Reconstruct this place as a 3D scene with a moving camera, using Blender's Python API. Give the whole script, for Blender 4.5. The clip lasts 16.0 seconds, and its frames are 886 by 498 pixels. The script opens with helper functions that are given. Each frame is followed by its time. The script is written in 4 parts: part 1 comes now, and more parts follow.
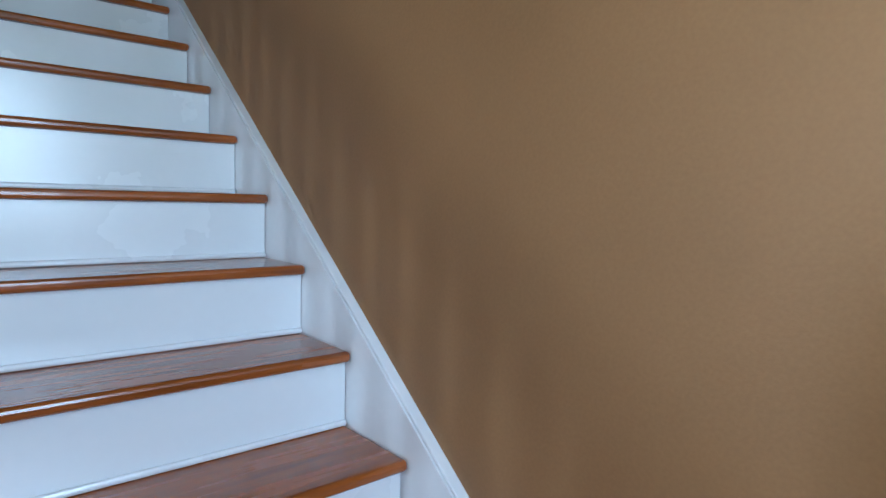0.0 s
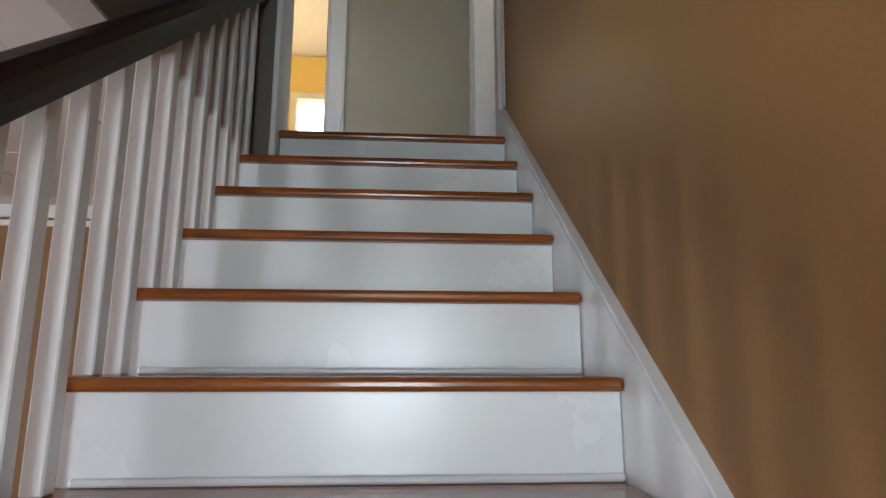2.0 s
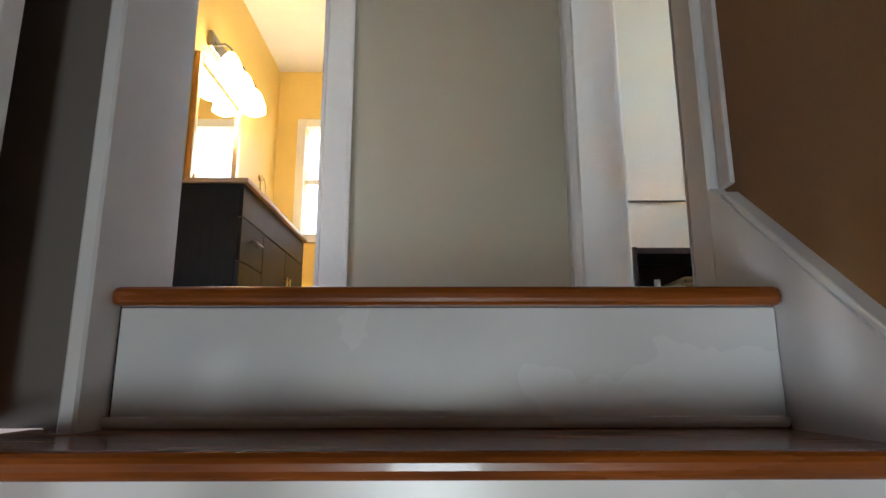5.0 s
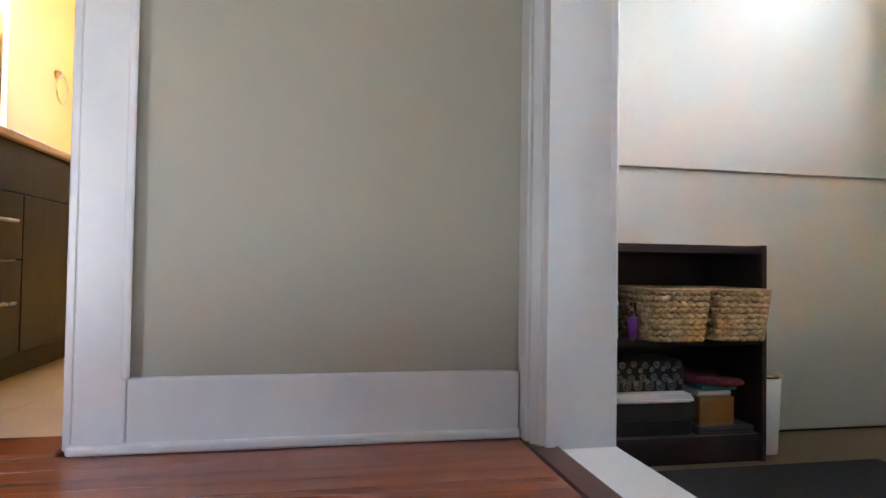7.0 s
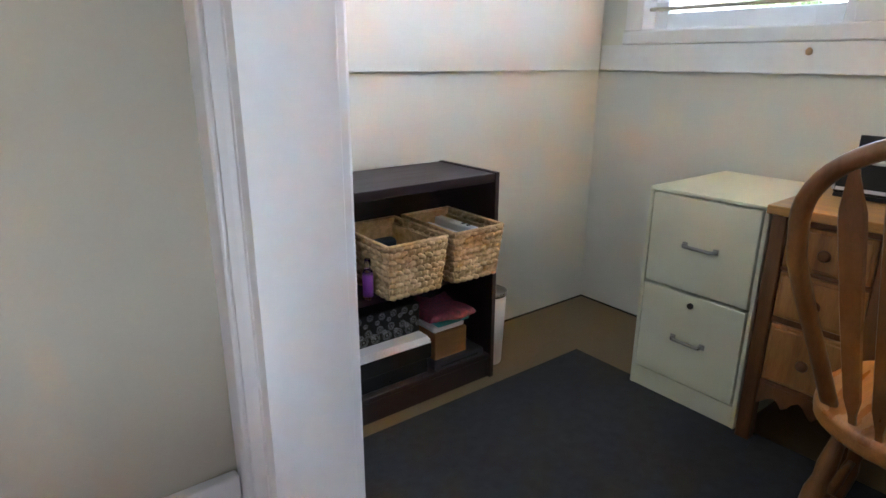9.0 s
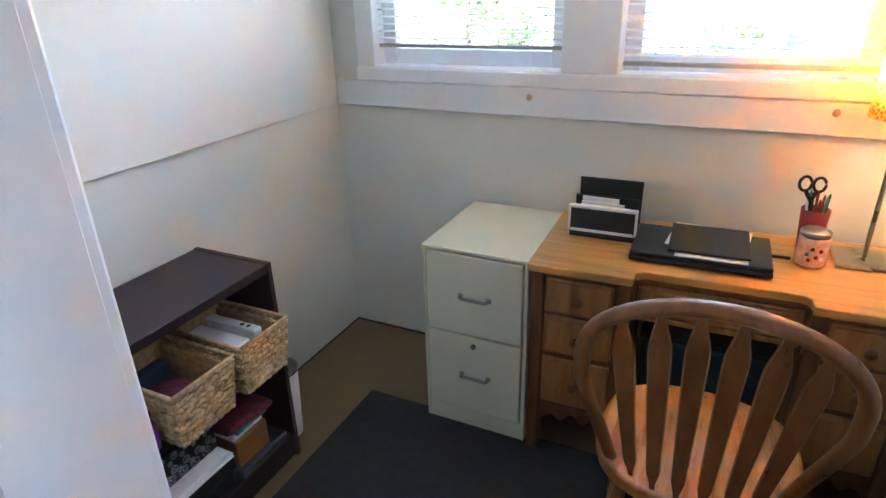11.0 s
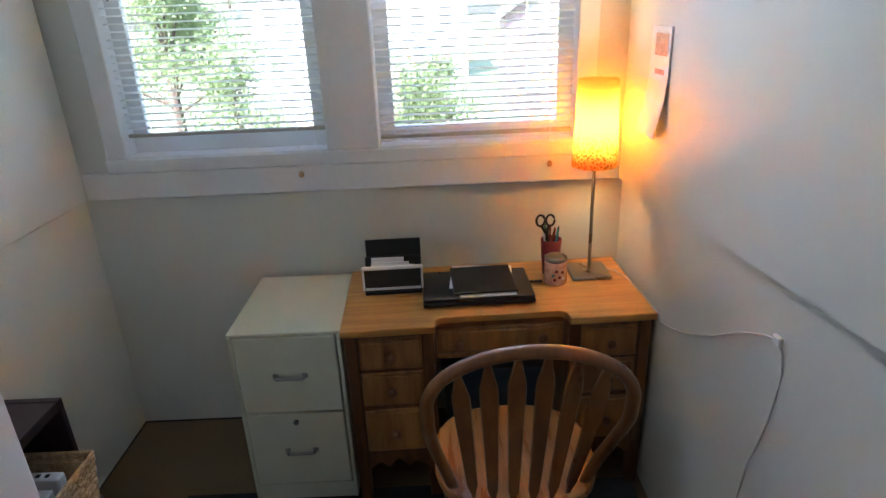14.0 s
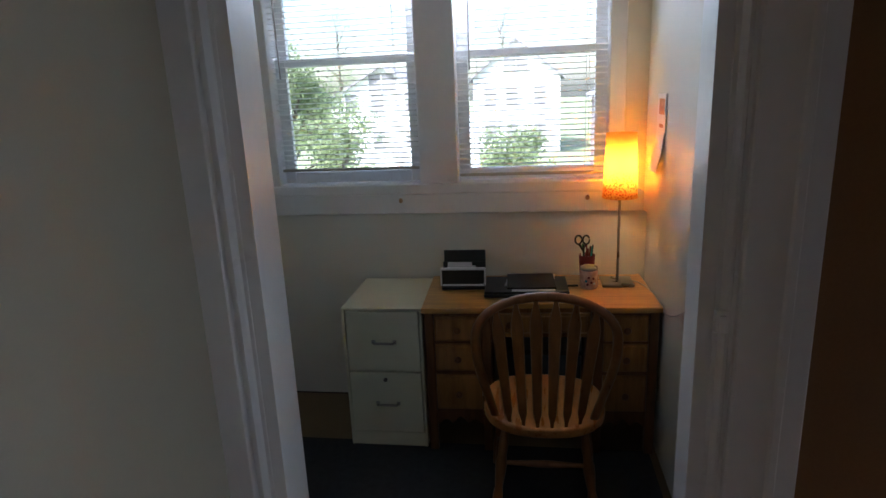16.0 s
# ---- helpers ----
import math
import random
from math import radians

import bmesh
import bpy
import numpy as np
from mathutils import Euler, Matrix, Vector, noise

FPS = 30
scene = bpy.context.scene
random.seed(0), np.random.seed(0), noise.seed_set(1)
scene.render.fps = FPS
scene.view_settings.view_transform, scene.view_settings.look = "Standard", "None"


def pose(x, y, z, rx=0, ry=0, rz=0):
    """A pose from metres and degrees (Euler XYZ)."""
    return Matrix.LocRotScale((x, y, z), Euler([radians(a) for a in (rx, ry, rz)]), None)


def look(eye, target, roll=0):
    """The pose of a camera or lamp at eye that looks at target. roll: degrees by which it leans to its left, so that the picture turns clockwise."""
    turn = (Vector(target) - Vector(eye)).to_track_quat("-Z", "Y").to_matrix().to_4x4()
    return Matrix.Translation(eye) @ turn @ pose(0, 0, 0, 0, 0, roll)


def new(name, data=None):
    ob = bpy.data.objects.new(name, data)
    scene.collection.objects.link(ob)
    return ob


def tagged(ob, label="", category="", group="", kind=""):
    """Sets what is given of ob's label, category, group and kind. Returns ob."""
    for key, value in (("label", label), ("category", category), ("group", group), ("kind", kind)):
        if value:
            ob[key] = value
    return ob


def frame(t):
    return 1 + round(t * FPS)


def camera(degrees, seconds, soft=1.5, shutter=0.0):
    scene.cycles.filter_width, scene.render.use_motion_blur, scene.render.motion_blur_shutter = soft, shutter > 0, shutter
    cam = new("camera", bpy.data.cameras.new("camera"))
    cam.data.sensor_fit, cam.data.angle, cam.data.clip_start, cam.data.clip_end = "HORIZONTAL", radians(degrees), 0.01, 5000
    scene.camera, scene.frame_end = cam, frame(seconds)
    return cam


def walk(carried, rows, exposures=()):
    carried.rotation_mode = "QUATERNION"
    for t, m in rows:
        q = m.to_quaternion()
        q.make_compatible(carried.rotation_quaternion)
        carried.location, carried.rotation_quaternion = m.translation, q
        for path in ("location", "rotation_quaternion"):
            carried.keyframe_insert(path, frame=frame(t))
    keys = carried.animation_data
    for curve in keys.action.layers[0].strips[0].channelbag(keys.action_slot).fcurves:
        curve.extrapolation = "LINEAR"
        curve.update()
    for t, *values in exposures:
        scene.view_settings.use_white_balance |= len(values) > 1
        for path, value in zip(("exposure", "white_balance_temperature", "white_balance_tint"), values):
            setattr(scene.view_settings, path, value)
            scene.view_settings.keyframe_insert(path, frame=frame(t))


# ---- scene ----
cam = camera(73.0, 16.0)
PATH = [
    (0, (-0.768, -3.358, -1.329), (0.527, -1.842, -1.483), 1.3),
    (0.5, (-0.581, -3.255, -1.155), (0.289, -1.456, -1.239), 0.3),
    (0.7, (-0.561, -3.211, -1.095), (0.148, -1.341, -1.137), 0.5),
    (1, (-0.511, -3.051, -1.057), (-0.021, -1.113, -1.004), 0.3),
    (1.5, (-0.453, -2.699, -0.995), (-0.176, -0.734, -0.748), 0.2),
    (2, (-0.422, -2.302, -0.917), (-0.283, -0.344, -0.532), 0.1),
    (2.5, (-0.439, -2.011, -0.8), (-0.416, -0.057, -0.37), -0.0),
    (3, (-0.441, -1.775, -0.654), (-0.445, 0.174, -0.206), 0.0),
    (3.5, (-0.46, -1.541, -0.513), (-0.5, 0.405, -0.053), 0.1),
    (4, (-0.47, -1.335, -0.376), (-0.518, 0.61, 0.088), 0.2),
    (4.2, (-0.461, -1.23, -0.319), (-0.508, 0.717, 0.134), 0.1),
    (6.3, (-0.501, -0.21, 0.215), (-0.296, 1.763, 0.473), 0.5),
    (6.5, (-0.463, -0.129, 0.269), (-0.228, 1.848, 0.459), 0.7),
    (7, (-0.432, 0.024, 0.396), (-0.041, 1.985, 0.444), 0.9),
    (7.5, (-0.403, 0.17, 0.496), (0.248, 2.057, 0.376), 0.8),
    (8, (-0.307, 0.254, 0.599), (0.517, 2.05, 0.292), 0.8),
    (8.5, (-0.288, 0.36, 0.709), (0.703, 2.035, 0.246), 0.8),
    (9, (-0.244, 0.433, 0.827), (0.922, 1.943, 0.227), 0.3),
    (9.5, (-0.201, 0.503, 0.997), (1.103, 1.84, 0.283), -0.0),
    (11.8, (-0.16, 0.782, 1.289), (1.602, 1.233, 0.457), -2.1),
    (12, (-0.159, 0.816, 1.299), (1.621, 1.166, 0.457), -1.9),
    (12.5, (-0.175, 0.822, 1.321), (1.63, 0.991, 0.474), -2.1),
    (13, (-0.214, 0.822, 1.347), (1.602, 0.883, 0.511), -2.2),
    (13.5, (-0.243, 0.814, 1.405), (1.582, 0.826, 0.587), -2.5),
    (14, (-0.295, 0.8, 1.43), (1.561, 0.802, 0.685), -2.5),
    (14.5, (-0.403, 0.749, 1.437), (1.479, 0.751, 0.761), -2.5),
    (15, (-0.606, 0.775, 1.429), (1.305, 0.786, 0.839), -2.3),
    (15.5, (-0.851, 0.746, 1.427), (1.073, 0.833, 0.89), -2.4),
    (16, (-1.077, 0.662, 1.392), (0.838, 0.952, 0.891), -2.5),
]
walk(cam, [(t, look(e, a, r)) for t, e, a, r in PATH],
     exposures=[(0, 2.75, 5000, 2), (0.7, 2.78, 5050, 3), (1.5, 2.9, 5700, 9), (2.5, 2.85, 6450, 13), (4.2, 2.95, 6450, 13), (6.5, 3.6, 6000, 16), (7.5, 3.7, 5950, 18), (9, 3.95, 5750, 17), (10, 3.95, 5550, 17), (12, 3.4, 5250, 19), (12.8, 3.1, 5300, 18), (14.5, 2.5, 5500, 17), (16, 1.8, 5550, 16)])

# ---- world and large lights ----
world = bpy.data.worlds.new("world")
scene.world = world
world.use_nodes = True
wn = world.node_tree.nodes
sky = wn.new("ShaderNodeTexSky")
sky.sky_type = "NISHITA"
sky.sun_disc = False
sky.sun_elevation, sky.sun_rotation = radians(52), radians(306)
sky.air_density, sky.dust_density = 1.2, 2.5
wn["Background"].inputs[1].default_value = 0.15
world.node_tree.links.new(sky.outputs[0], wn["Background"].inputs[0])
sun = new("sun", bpy.data.lights.new("sun", "SUN"))
sun.data.energy, sun.data.angle, sun.data.color = 5.0, radians(6), (1.0, 0.95, 0.88)
sun.matrix_world = look((0, 0, 0), (0.50, -0.36, -0.80))


def skylight(name, at, target, w, h, power, rgb):
    """Stands in an opening for the light of the sky."""
    d = bpy.data.lights.new(name, "AREA")
    d.shape, d.size, d.size_y, d.energy, d.color = "RECTANGLE", w, h, power, rgb
    new(name, d).matrix_world = look(at, target)


skylight("skylight_room", (-5.04, -2.5, -1.1), (-1.0, -2.3, -1.1), 0.42, 1.2, 11, (0.86, 0.93, 1.0))
skylight("skylight_entry", (-0.50, -4.14, -0.95), (-0.50, 0, -0.95), 0.62, 0.92, 4.0, (0.82, 0.92, 1.0))
# Fill light that brightens the landing from an added, unseen opening.
skylight("fill_hall", (-1.47, 0.09, 0.44), (-0.35, 1.0, 0.36), 0.24, 0.54, 0.135, (0.93, 0.96, 1.0))
skylight("skylight_office_left", (2.055, 1.50, 1.955), (0.6, 1.30, 0.70), 0.48, 0.09, 1.0, (0.93, 0.96, 1.0))
skylight("skylight_office_right", (2.055, 0.74, 1.955), (0.6, 0.90, 0.70), 0.48, 0.09, 1.9, (0.93, 0.96, 1.0))


# ---- materials ----
def mat(name, rgb, rough=0.6, var=0.12, scale=6.0, bump=0.0, fine=90.0, metal=0.0, stretch=(1, 1, 1), dark=None, spec=0.5, tint=0.0, coat=0.0, wear=1.0):
    """Two scales of mottling on a base colour, with fine relief; tint varies whole objects, wear the gloss."""
    m = bpy.data.materials.new(name)
    m.use_nodes = True
    n, l = m.node_tree.nodes, m.node_tree.links
    b = n["Principled BSDF"]
    tc, mp = n.new("ShaderNodeTexCoord"), n.new("ShaderNodeMapping")
    mp.inputs["Scale"].default_value = stretch
    l.new(tc.outputs["Object"], mp.inputs[0])
    big, small = n.new("ShaderNodeTexNoise"), n.new("ShaderNodeTexNoise")
    big.inputs["Scale"].default_value, big.inputs["Detail"].default_value = scale, 5
    small.inputs["Scale"].default_value, small.inputs["Detail"].default_value = fine, 3
    l.new(mp.outputs[0], big.inputs[0])
    l.new(mp.outputs[0], small.inputs[0])
    add = n.new("ShaderNodeMath")
    add.operation = "MULTIPLY_ADD"
    add.inputs[1].default_value = 0.35
    l.new(small.outputs[0], add.inputs[0])
    l.new(big.outputs[0], add.inputs[2])
    if tint:
        info, more = n.new("ShaderNodeObjectInfo"), n.new("ShaderNodeMath")
        more.operation = "MULTIPLY_ADD"
        more.inputs[1].default_value = tint
        l.new(info.outputs["Random"], more.inputs[0])
        l.new(add.outputs[0], more.inputs[2])
        add = more
    ramp = n.new("ShaderNodeValToRGB")
    lo = dark or tuple(c * (1 - var) for c in rgb)
    ramp.color_ramp.elements[0].color, ramp.color_ramp.elements[1].color = (*lo, 1), (*(min(1, c * (1 + var * 0.6)) for c in rgb), 1)
    ramp.color_ramp.elements[0].position, ramp.color_ramp.elements[1].position = 0.42, 0.92
    l.new(add.outputs[0], ramp.inputs[0])
    l.new(ramp.outputs[0], b.inputs["Base Color"])
    rr = n.new("ShaderNodeMapRange")
    rr.inputs[3].default_value, rr.inputs[4].default_value = max(0.02, rough - 0.08 * wear), min(1, rough + 0.1 * wear)
    l.new(big.outputs[0], rr.inputs[0])
    l.new(rr.outputs[0], b.inputs["Roughness"])
    b.inputs["Metallic"].default_value = metal
    b.inputs["Specular IOR Level"].default_value = spec
    b.inputs["Coat Weight"].default_value = coat
    if bump:
        bp = n.new("ShaderNodeBump")
        bp.inputs["Strength"].default_value, bp.inputs["Distance"].default_value = bump, 0.004
        l.new(add.outputs[0], bp.inputs["Height"])
        l.new(bp.outputs[0], b.inputs["Normal"])
    return m


def glow(name, rgb, power):
    m = bpy.data.materials.new(name)
    m.use_nodes = True
    b = m.node_tree.nodes["Principled BSDF"]
    b.inputs["Base Color"].default_value = (*rgb, 1)
    b.inputs["Emission Color"].default_value, b.inputs["Emission Strength"].default_value = (*rgb, 1), power
    return m


def glass(name, rgb=(1, 1, 1), rough=0.0):
    m = bpy.data.materials.new(name)
    m.use_nodes = True
    b = m.node_tree.nodes["Principled BSDF"]
    b.inputs["Base Color"].default_value = (*rgb, 1)
    b.inputs["Transmission Weight"].default_value, b.inputs["Roughness"].default_value = 1.0, rough
    b.inputs["IOR"].default_value = 1.45
    return m


def cloth_shade(name):
    """Lamp shade: yellow film that lets light through, spotted with orange near its foot."""
    m = bpy.data.materials.new(name)
    m.use_nodes = True
    n, l = m.node_tree.nodes, m.node_tree.links
    out = n["Material Output"]
    tc, vor, sep = n.new("ShaderNodeTexCoord"), n.new("ShaderNodeTexVoronoi"), n.new("ShaderNodeSeparateXYZ")
    vor.inputs["Scale"].default_value = 95
    vor.feature = "F1"
    l.new(tc.outputs["Object"], vor.inputs[0])
    l.new(tc.outputs["Object"], sep.inputs[0])
    low = n.new("ShaderNodeMapRange")
    low.inputs[1].default_value, low.inputs[2].default_value = 0.560, 0.500
    l.new(sep.outputs["Z"], low.inputs[0])
    spot = n.new("ShaderNodeMapRange")
    spot.inputs[1].default_value, spot.inputs[2].default_value = 0.50, 0.36
    l.new(vor.outputs["Distance"], spot.inputs[0])
    inv = n.new("ShaderNodeMath")
    inv.operation = "MULTIPLY"
    l.new(low.outputs[0], inv.inputs[0])
    l.new(spot.outputs[0], inv.inputs[1])
    mix = n.new("ShaderNodeMixRGB")
    mix.inputs[1].default_value, mix.inputs[2].default_value = (1.0, 0.66, 0.12, 1), (0.72, 0.25, 0.02, 1)
    l.new(inv.outputs[0], mix.inputs[0])
    tr, df, sh = n.new("ShaderNodeBsdfTranslucent"), n.new("ShaderNodeBsdfDiffuse"), n.new("ShaderNodeMixShader")
    sh.inputs[0].default_value = 0.3
    l.new(mix.outputs[0], tr.inputs[0])
    l.new(mix.outputs[0], df.inputs[0])
    l.new(tr.outputs[0], sh.inputs[1])
    l.new(df.outputs[0], sh.inputs[2])
    l.new(sh.outputs[0], out.inputs[0])
    return m


M = dict(
    tan=mat("tan wall paint", (0.275, 0.142, 0.054), 0.5, 0.16, 1.6, 0.25, 140, spec=0.3),
    cream=mat("cream wall paint", (0.70, 0.69, 0.62), 0.5, 0.05, 1.3, 0.15, 160),
    greige=mat("greige wall paint", (0.47, 0.43, 0.34), 0.5, 0.05, 1.3, 0.15, 160),
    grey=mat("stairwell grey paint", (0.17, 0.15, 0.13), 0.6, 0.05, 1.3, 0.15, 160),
    trim=mat("white gloss trim", (0.80, 0.80, 0.80), 0.3, 0.06, 3.0, 0.12, 40),
    riser=mat("white riser paint", (0.78, 0.79, 0.80), 0.27, 0.03, 2.0, 0.015, 40, spec=0.7, wear=0.15),
    yellow=mat("yellow bath paint", (0.83, 0.62, 0.20), 0.5, 0.05, 1.5, 0.1, 150),
    ceil=mat("white ceiling", (0.8, 0.79, 0.76), 0.8, 0.05, 3, 0.2, 120),
    tread=mat("varnished pine tread", (0.30, 0.080, 0.009), 0.25, 0.25, 5, 0.01, 25, stretch=(0.5, 7, 7), dark=(0.14, 0.034, 0.005), tint=0.1, coat=0.3),
    floorwood=mat("red fir floor board", (0.27, 0.068, 0.017), 0.24, 0.2, 3, 0.0, 12, stretch=(0.3, 5, 5), dark=(0.19, 0.046, 0.012), tint=0.3, coat=0.2),
    darkwood=mat("dark red threshold wood", (0.10, 0.030, 0.018), 0.3, 0.3, 5, 0.05, 40, stretch=(9, 0.6, 9)),
    rail=mat("dark stained handrail", (0.020, 0.010, 0.008), 0.42, 0.4, 4, 0.05, 30, stretch=(8, 0.6, 8)),
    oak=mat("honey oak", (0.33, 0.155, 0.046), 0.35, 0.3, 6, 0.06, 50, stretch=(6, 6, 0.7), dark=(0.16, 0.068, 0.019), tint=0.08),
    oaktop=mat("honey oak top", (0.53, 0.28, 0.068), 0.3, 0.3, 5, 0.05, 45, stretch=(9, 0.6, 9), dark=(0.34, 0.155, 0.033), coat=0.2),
    oakdark=mat("darker oak framing", (0.155, 0.062, 0.019), 0.35, 0.3, 6, 0.06, 50, stretch=(6, 6, 0.7), dark=(0.085, 0.032, 0.010), tint=0.08),
    # Chair seat: oak with the table lamp's orange light put into its colour.
    litseat=mat("lamp-lit oak seat", (0.44, 0.18, 0.042), 0.28, 0.3, 5, 0.04, 40, stretch=(0.7, 7, 7), dark=(0.26, 0.095, 0.02), coat=0.3),
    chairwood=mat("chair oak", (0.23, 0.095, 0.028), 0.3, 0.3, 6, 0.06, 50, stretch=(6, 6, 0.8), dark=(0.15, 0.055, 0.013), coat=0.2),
    cabinet=mat("almond enamel", (0.66, 0.65, 0.50), 0.38, 0.06, 4, 0.05, 200),
    steel=mat("brushed steel", (0.33, 0.315, 0.29), 0.28, 0.1, 10, 0, 60, metal=1.0),
    darklock=mat("dull lock metal", (0.16, 0.15, 0.14), 0.4, 0.2, 30, 0, 60, metal=1.0),
    brass=mat("warm brushed brass", (0.70, 0.50, 0.26), 0.3, 0.1, 10, 0, 60, metal=1.0),
    espresso=mat("espresso laminate", (0.030, 0.013, 0.013), 0.42, 0.25, 6, 0.03, 60, stretch=(0.7, 8, 8)),
    vanity=mat("black brown vanity veneer", (0.013, 0.010, 0.009), 0.5, 0.3, 6, 0.03, 60, stretch=(8, 8, 0.7), spec=0.2),
    counter=mat("beige counter", (0.55, 0.36, 0.2), 0.3, 0.2, 12, 0, 120),
    plyfloor=mat("ochre painted floor", (0.19, 0.125, 0.055), 0.35, 0.15, 3, 0.1, 50),
    rug=mat("charcoal rug", (0.028, 0.028, 0.032), 0.95, 0.35, 30, 0.6, 500),
    tile=mat("beige floor tile", (0.62, 0.50, 0.36), 0.4, 0.12, 5, 0.05, 60, tint=0.15),
    wicker=mat("seagrass weave", (0.64, 0.45, 0.25), 0.75, 0.3, 45, 0.3, 300, dark=(0.36, 0.22, 0.10), tint=0.0),
    blackp=mat("black plastic", (0.012, 0.012, 0.014), 0.3, 0.2, 20, 0, 200),
    leather=mat("black card folder", (0.02, 0.019, 0.018), 0.55, 0.3, 20, 0.1, 200),
    paper=mat("white paper", (0.82, 0.82, 0.84), 0.8, 0.04, 20, 0, 100),
    greyprint=mat("grey printed ink", (0.42, 0.42, 0.42), 0.7, 0.2, 20, 0, 100),
    whitep=mat("white plastic", (0.78, 0.79, 0.80), 0.4, 0.04, 10, 0, 100),
    red=mat("red plastic", (0.17, 0.010, 0.012), 0.35, 0.1, 20, 0, 100),
    green=mat("green plastic", (0.03, 0.22, 0.06), 0.4, 0.1, 20, 0, 100),
    cordgrey=mat("off-white cord", (0.55, 0.54, 0.52), 0.5, 0.1, 20, 0, 100),
    teal=mat("teal cloth", (0.05, 0.30, 0.32), 0.8, 0.3, 40, 0.3, 200),
    purple=mat("purple label", (0.28, 0.05, 0.42), 0.4, 0.1, 20, 0, 100),
    maroon=mat("maroon cloth", (0.22, 0.035, 0.06), 0.8, 0.5, 75, 0.4, 200, dark=(0.045, 0.022, 0.03)),
    wax=mat("speckled candle wax", (0.70, 0.45, 0.34), 0.2, 0.3, 60, 0, 150, dark=(0.58, 0.30, 0.22)),
    kraft=mat("tan wood box", (0.26, 0.125, 0.04), 0.6, 0.2, 8, 0.1, 60, stretch=(1, 8, 8)),
    slat=mat("white blind slat", (0.82, 0.82, 0.82), 0.4, 0.03, 5, 0, 80),
    darkgap=mat("dark gap", (0.03, 0.025, 0.02), 0.9, 0.3, 10, 0, 50),
    darkgrey=mat("dark grey plastic", (0.055, 0.058, 0.064), 0.45, 0.2, 10, 0, 100),
    blueplastic=mat("slate blue plastic", (0.03, 0.055, 0.085), 0.5, 0.2, 10, 0, 100),
    bark=mat("tree bark", (0.10, 0.07, 0.05), 0.9, 0.3, 10, 0.4, 60),
    siding=mat("pale house siding", (0.60, 0.66, 0.70), 0.7, 0.06, 2, 0, 40),
    sidingw=mat("white house siding", (0.78, 0.78, 0.78), 0.7, 0.06, 2, 0, 40),
    plum=mat("plum brown siding", (0.22, 0.16, 0.17), 0.7, 0.1, 2, 0, 40),
    roof=mat("grey shingle roof", (0.26, 0.25, 0.26), 0.9, 0.25, 4, 0.3, 60),
    grass=mat("lawn", (0.22, 0.26, 0.13), 0.9, 0.35, 1.5, 0.3, 40),
    pane=glass("window glass"),
    jarglass=glass("jar glass", (0.95, 0.9, 0.85), 0.05),
    shade=cloth_shade("yellow lamp shade"),
    bulb=glow("lamp bulb", (1.0, 0.72, 0.35), 30),
    bathbulb=glow("frosted bath globe", (1.0, 0.82, 0.52), 3.2),
    mirror=mat("mirror silver", (0.9, 0.9, 0.9), 0.02, 0.0, 1, metal=1.0),
)
def thin_plastic(name, rgb):
    """Thin white vinyl: part of the daylight glows through it."""
    m = bpy.data.materials.new(name)
    m.use_nodes = True
    n, l = m.node_tree.nodes, m.node_tree.links
    tr, sh = n.new("ShaderNodeBsdfTranslucent"), n.new("ShaderNodeMixShader")
    n["Principled BSDF"].inputs["Base Color"].default_value = (*rgb, 1)
    n["Principled BSDF"].inputs["Roughness"].default_value = 0.4
    tr.inputs[0].default_value = (*rgb, 1)
    sh.inputs[0].default_value = 0.65
    l.new(n["Principled BSDF"].outputs[0], sh.inputs[1])
    l.new(tr.outputs[0], sh.inputs[2])
    l.new(sh.outputs[0], n["Material Output"].inputs[0])
    return m


def leafy(name, rgb, dark):
    """Thin leaves: sunlight glows through them, and each leaf has its own green."""
    m = bpy.data.materials.new(name)
    m.use_nodes = True
    n, l = m.node_tree.nodes, m.node_tree.links
    geo, ramp = n.new("ShaderNodeNewGeometry"), n.new("ShaderNodeValToRGB")
    ramp.color_ramp.elements[0].color, ramp.color_ramp.elements[1].color = (*dark, 1), (*rgb, 1)
    l.new(geo.outputs["Random Per Island"], ramp.inputs[0])
    tr, sh = n.new("ShaderNodeBsdfTranslucent"), n.new("ShaderNodeMixShader")
    l.new(ramp.outputs[0], n["Principled BSDF"].inputs["Base Color"])
    l.new(ramp.outputs[0], tr.inputs[0])
    n["Principled BSDF"].inputs["Roughness"].default_value = 0.5
    sh.inputs[0].default_value = 0.5
    l.new(n["Principled BSDF"].outputs[0], sh.inputs[1])
    l.new(tr.outputs[0], sh.inputs[2])
    l.new(sh.outputs[0], n["Material Output"].inputs[0])
    return m


M["leaf"] = leafy("garden leaf", (0.36, 0.42, 0.20), (0.16, 0.22, 0.10))
M["thinslat"] = thin_plastic("thin vinyl slat", (0.84, 0.84, 0.83))
M["mirror"].node_tree.nodes["Principled BSDF"].inputs["Roughness"].default_value = 0.02
for k in M["mirror"].node_tree.links[:]:
    if k.to_socket.name == "Roughness":
        M["mirror"].node_tree.links.remove(k)


# ---- mesh helpers ----
def box(lo, hi, bevel=0.003, seg=1):
    bm = bmesh.new()
    c = [(a + b) / 2 for a, b in zip(lo, hi)]
    bmesh.ops.create_cube(bm, size=1, matrix=Matrix.LocRotScale(c, None, [abs(b - a) for a, b in zip(lo, hi)]))
    if bevel:
        bmesh.ops.bevel(bm, geom=bm.edges[:], offset=min(bevel, 0.45 * min(abs(b - a) for a, b in zip(lo, hi))), segments=seg, affect="EDGES", profile=0.5)
    return bm


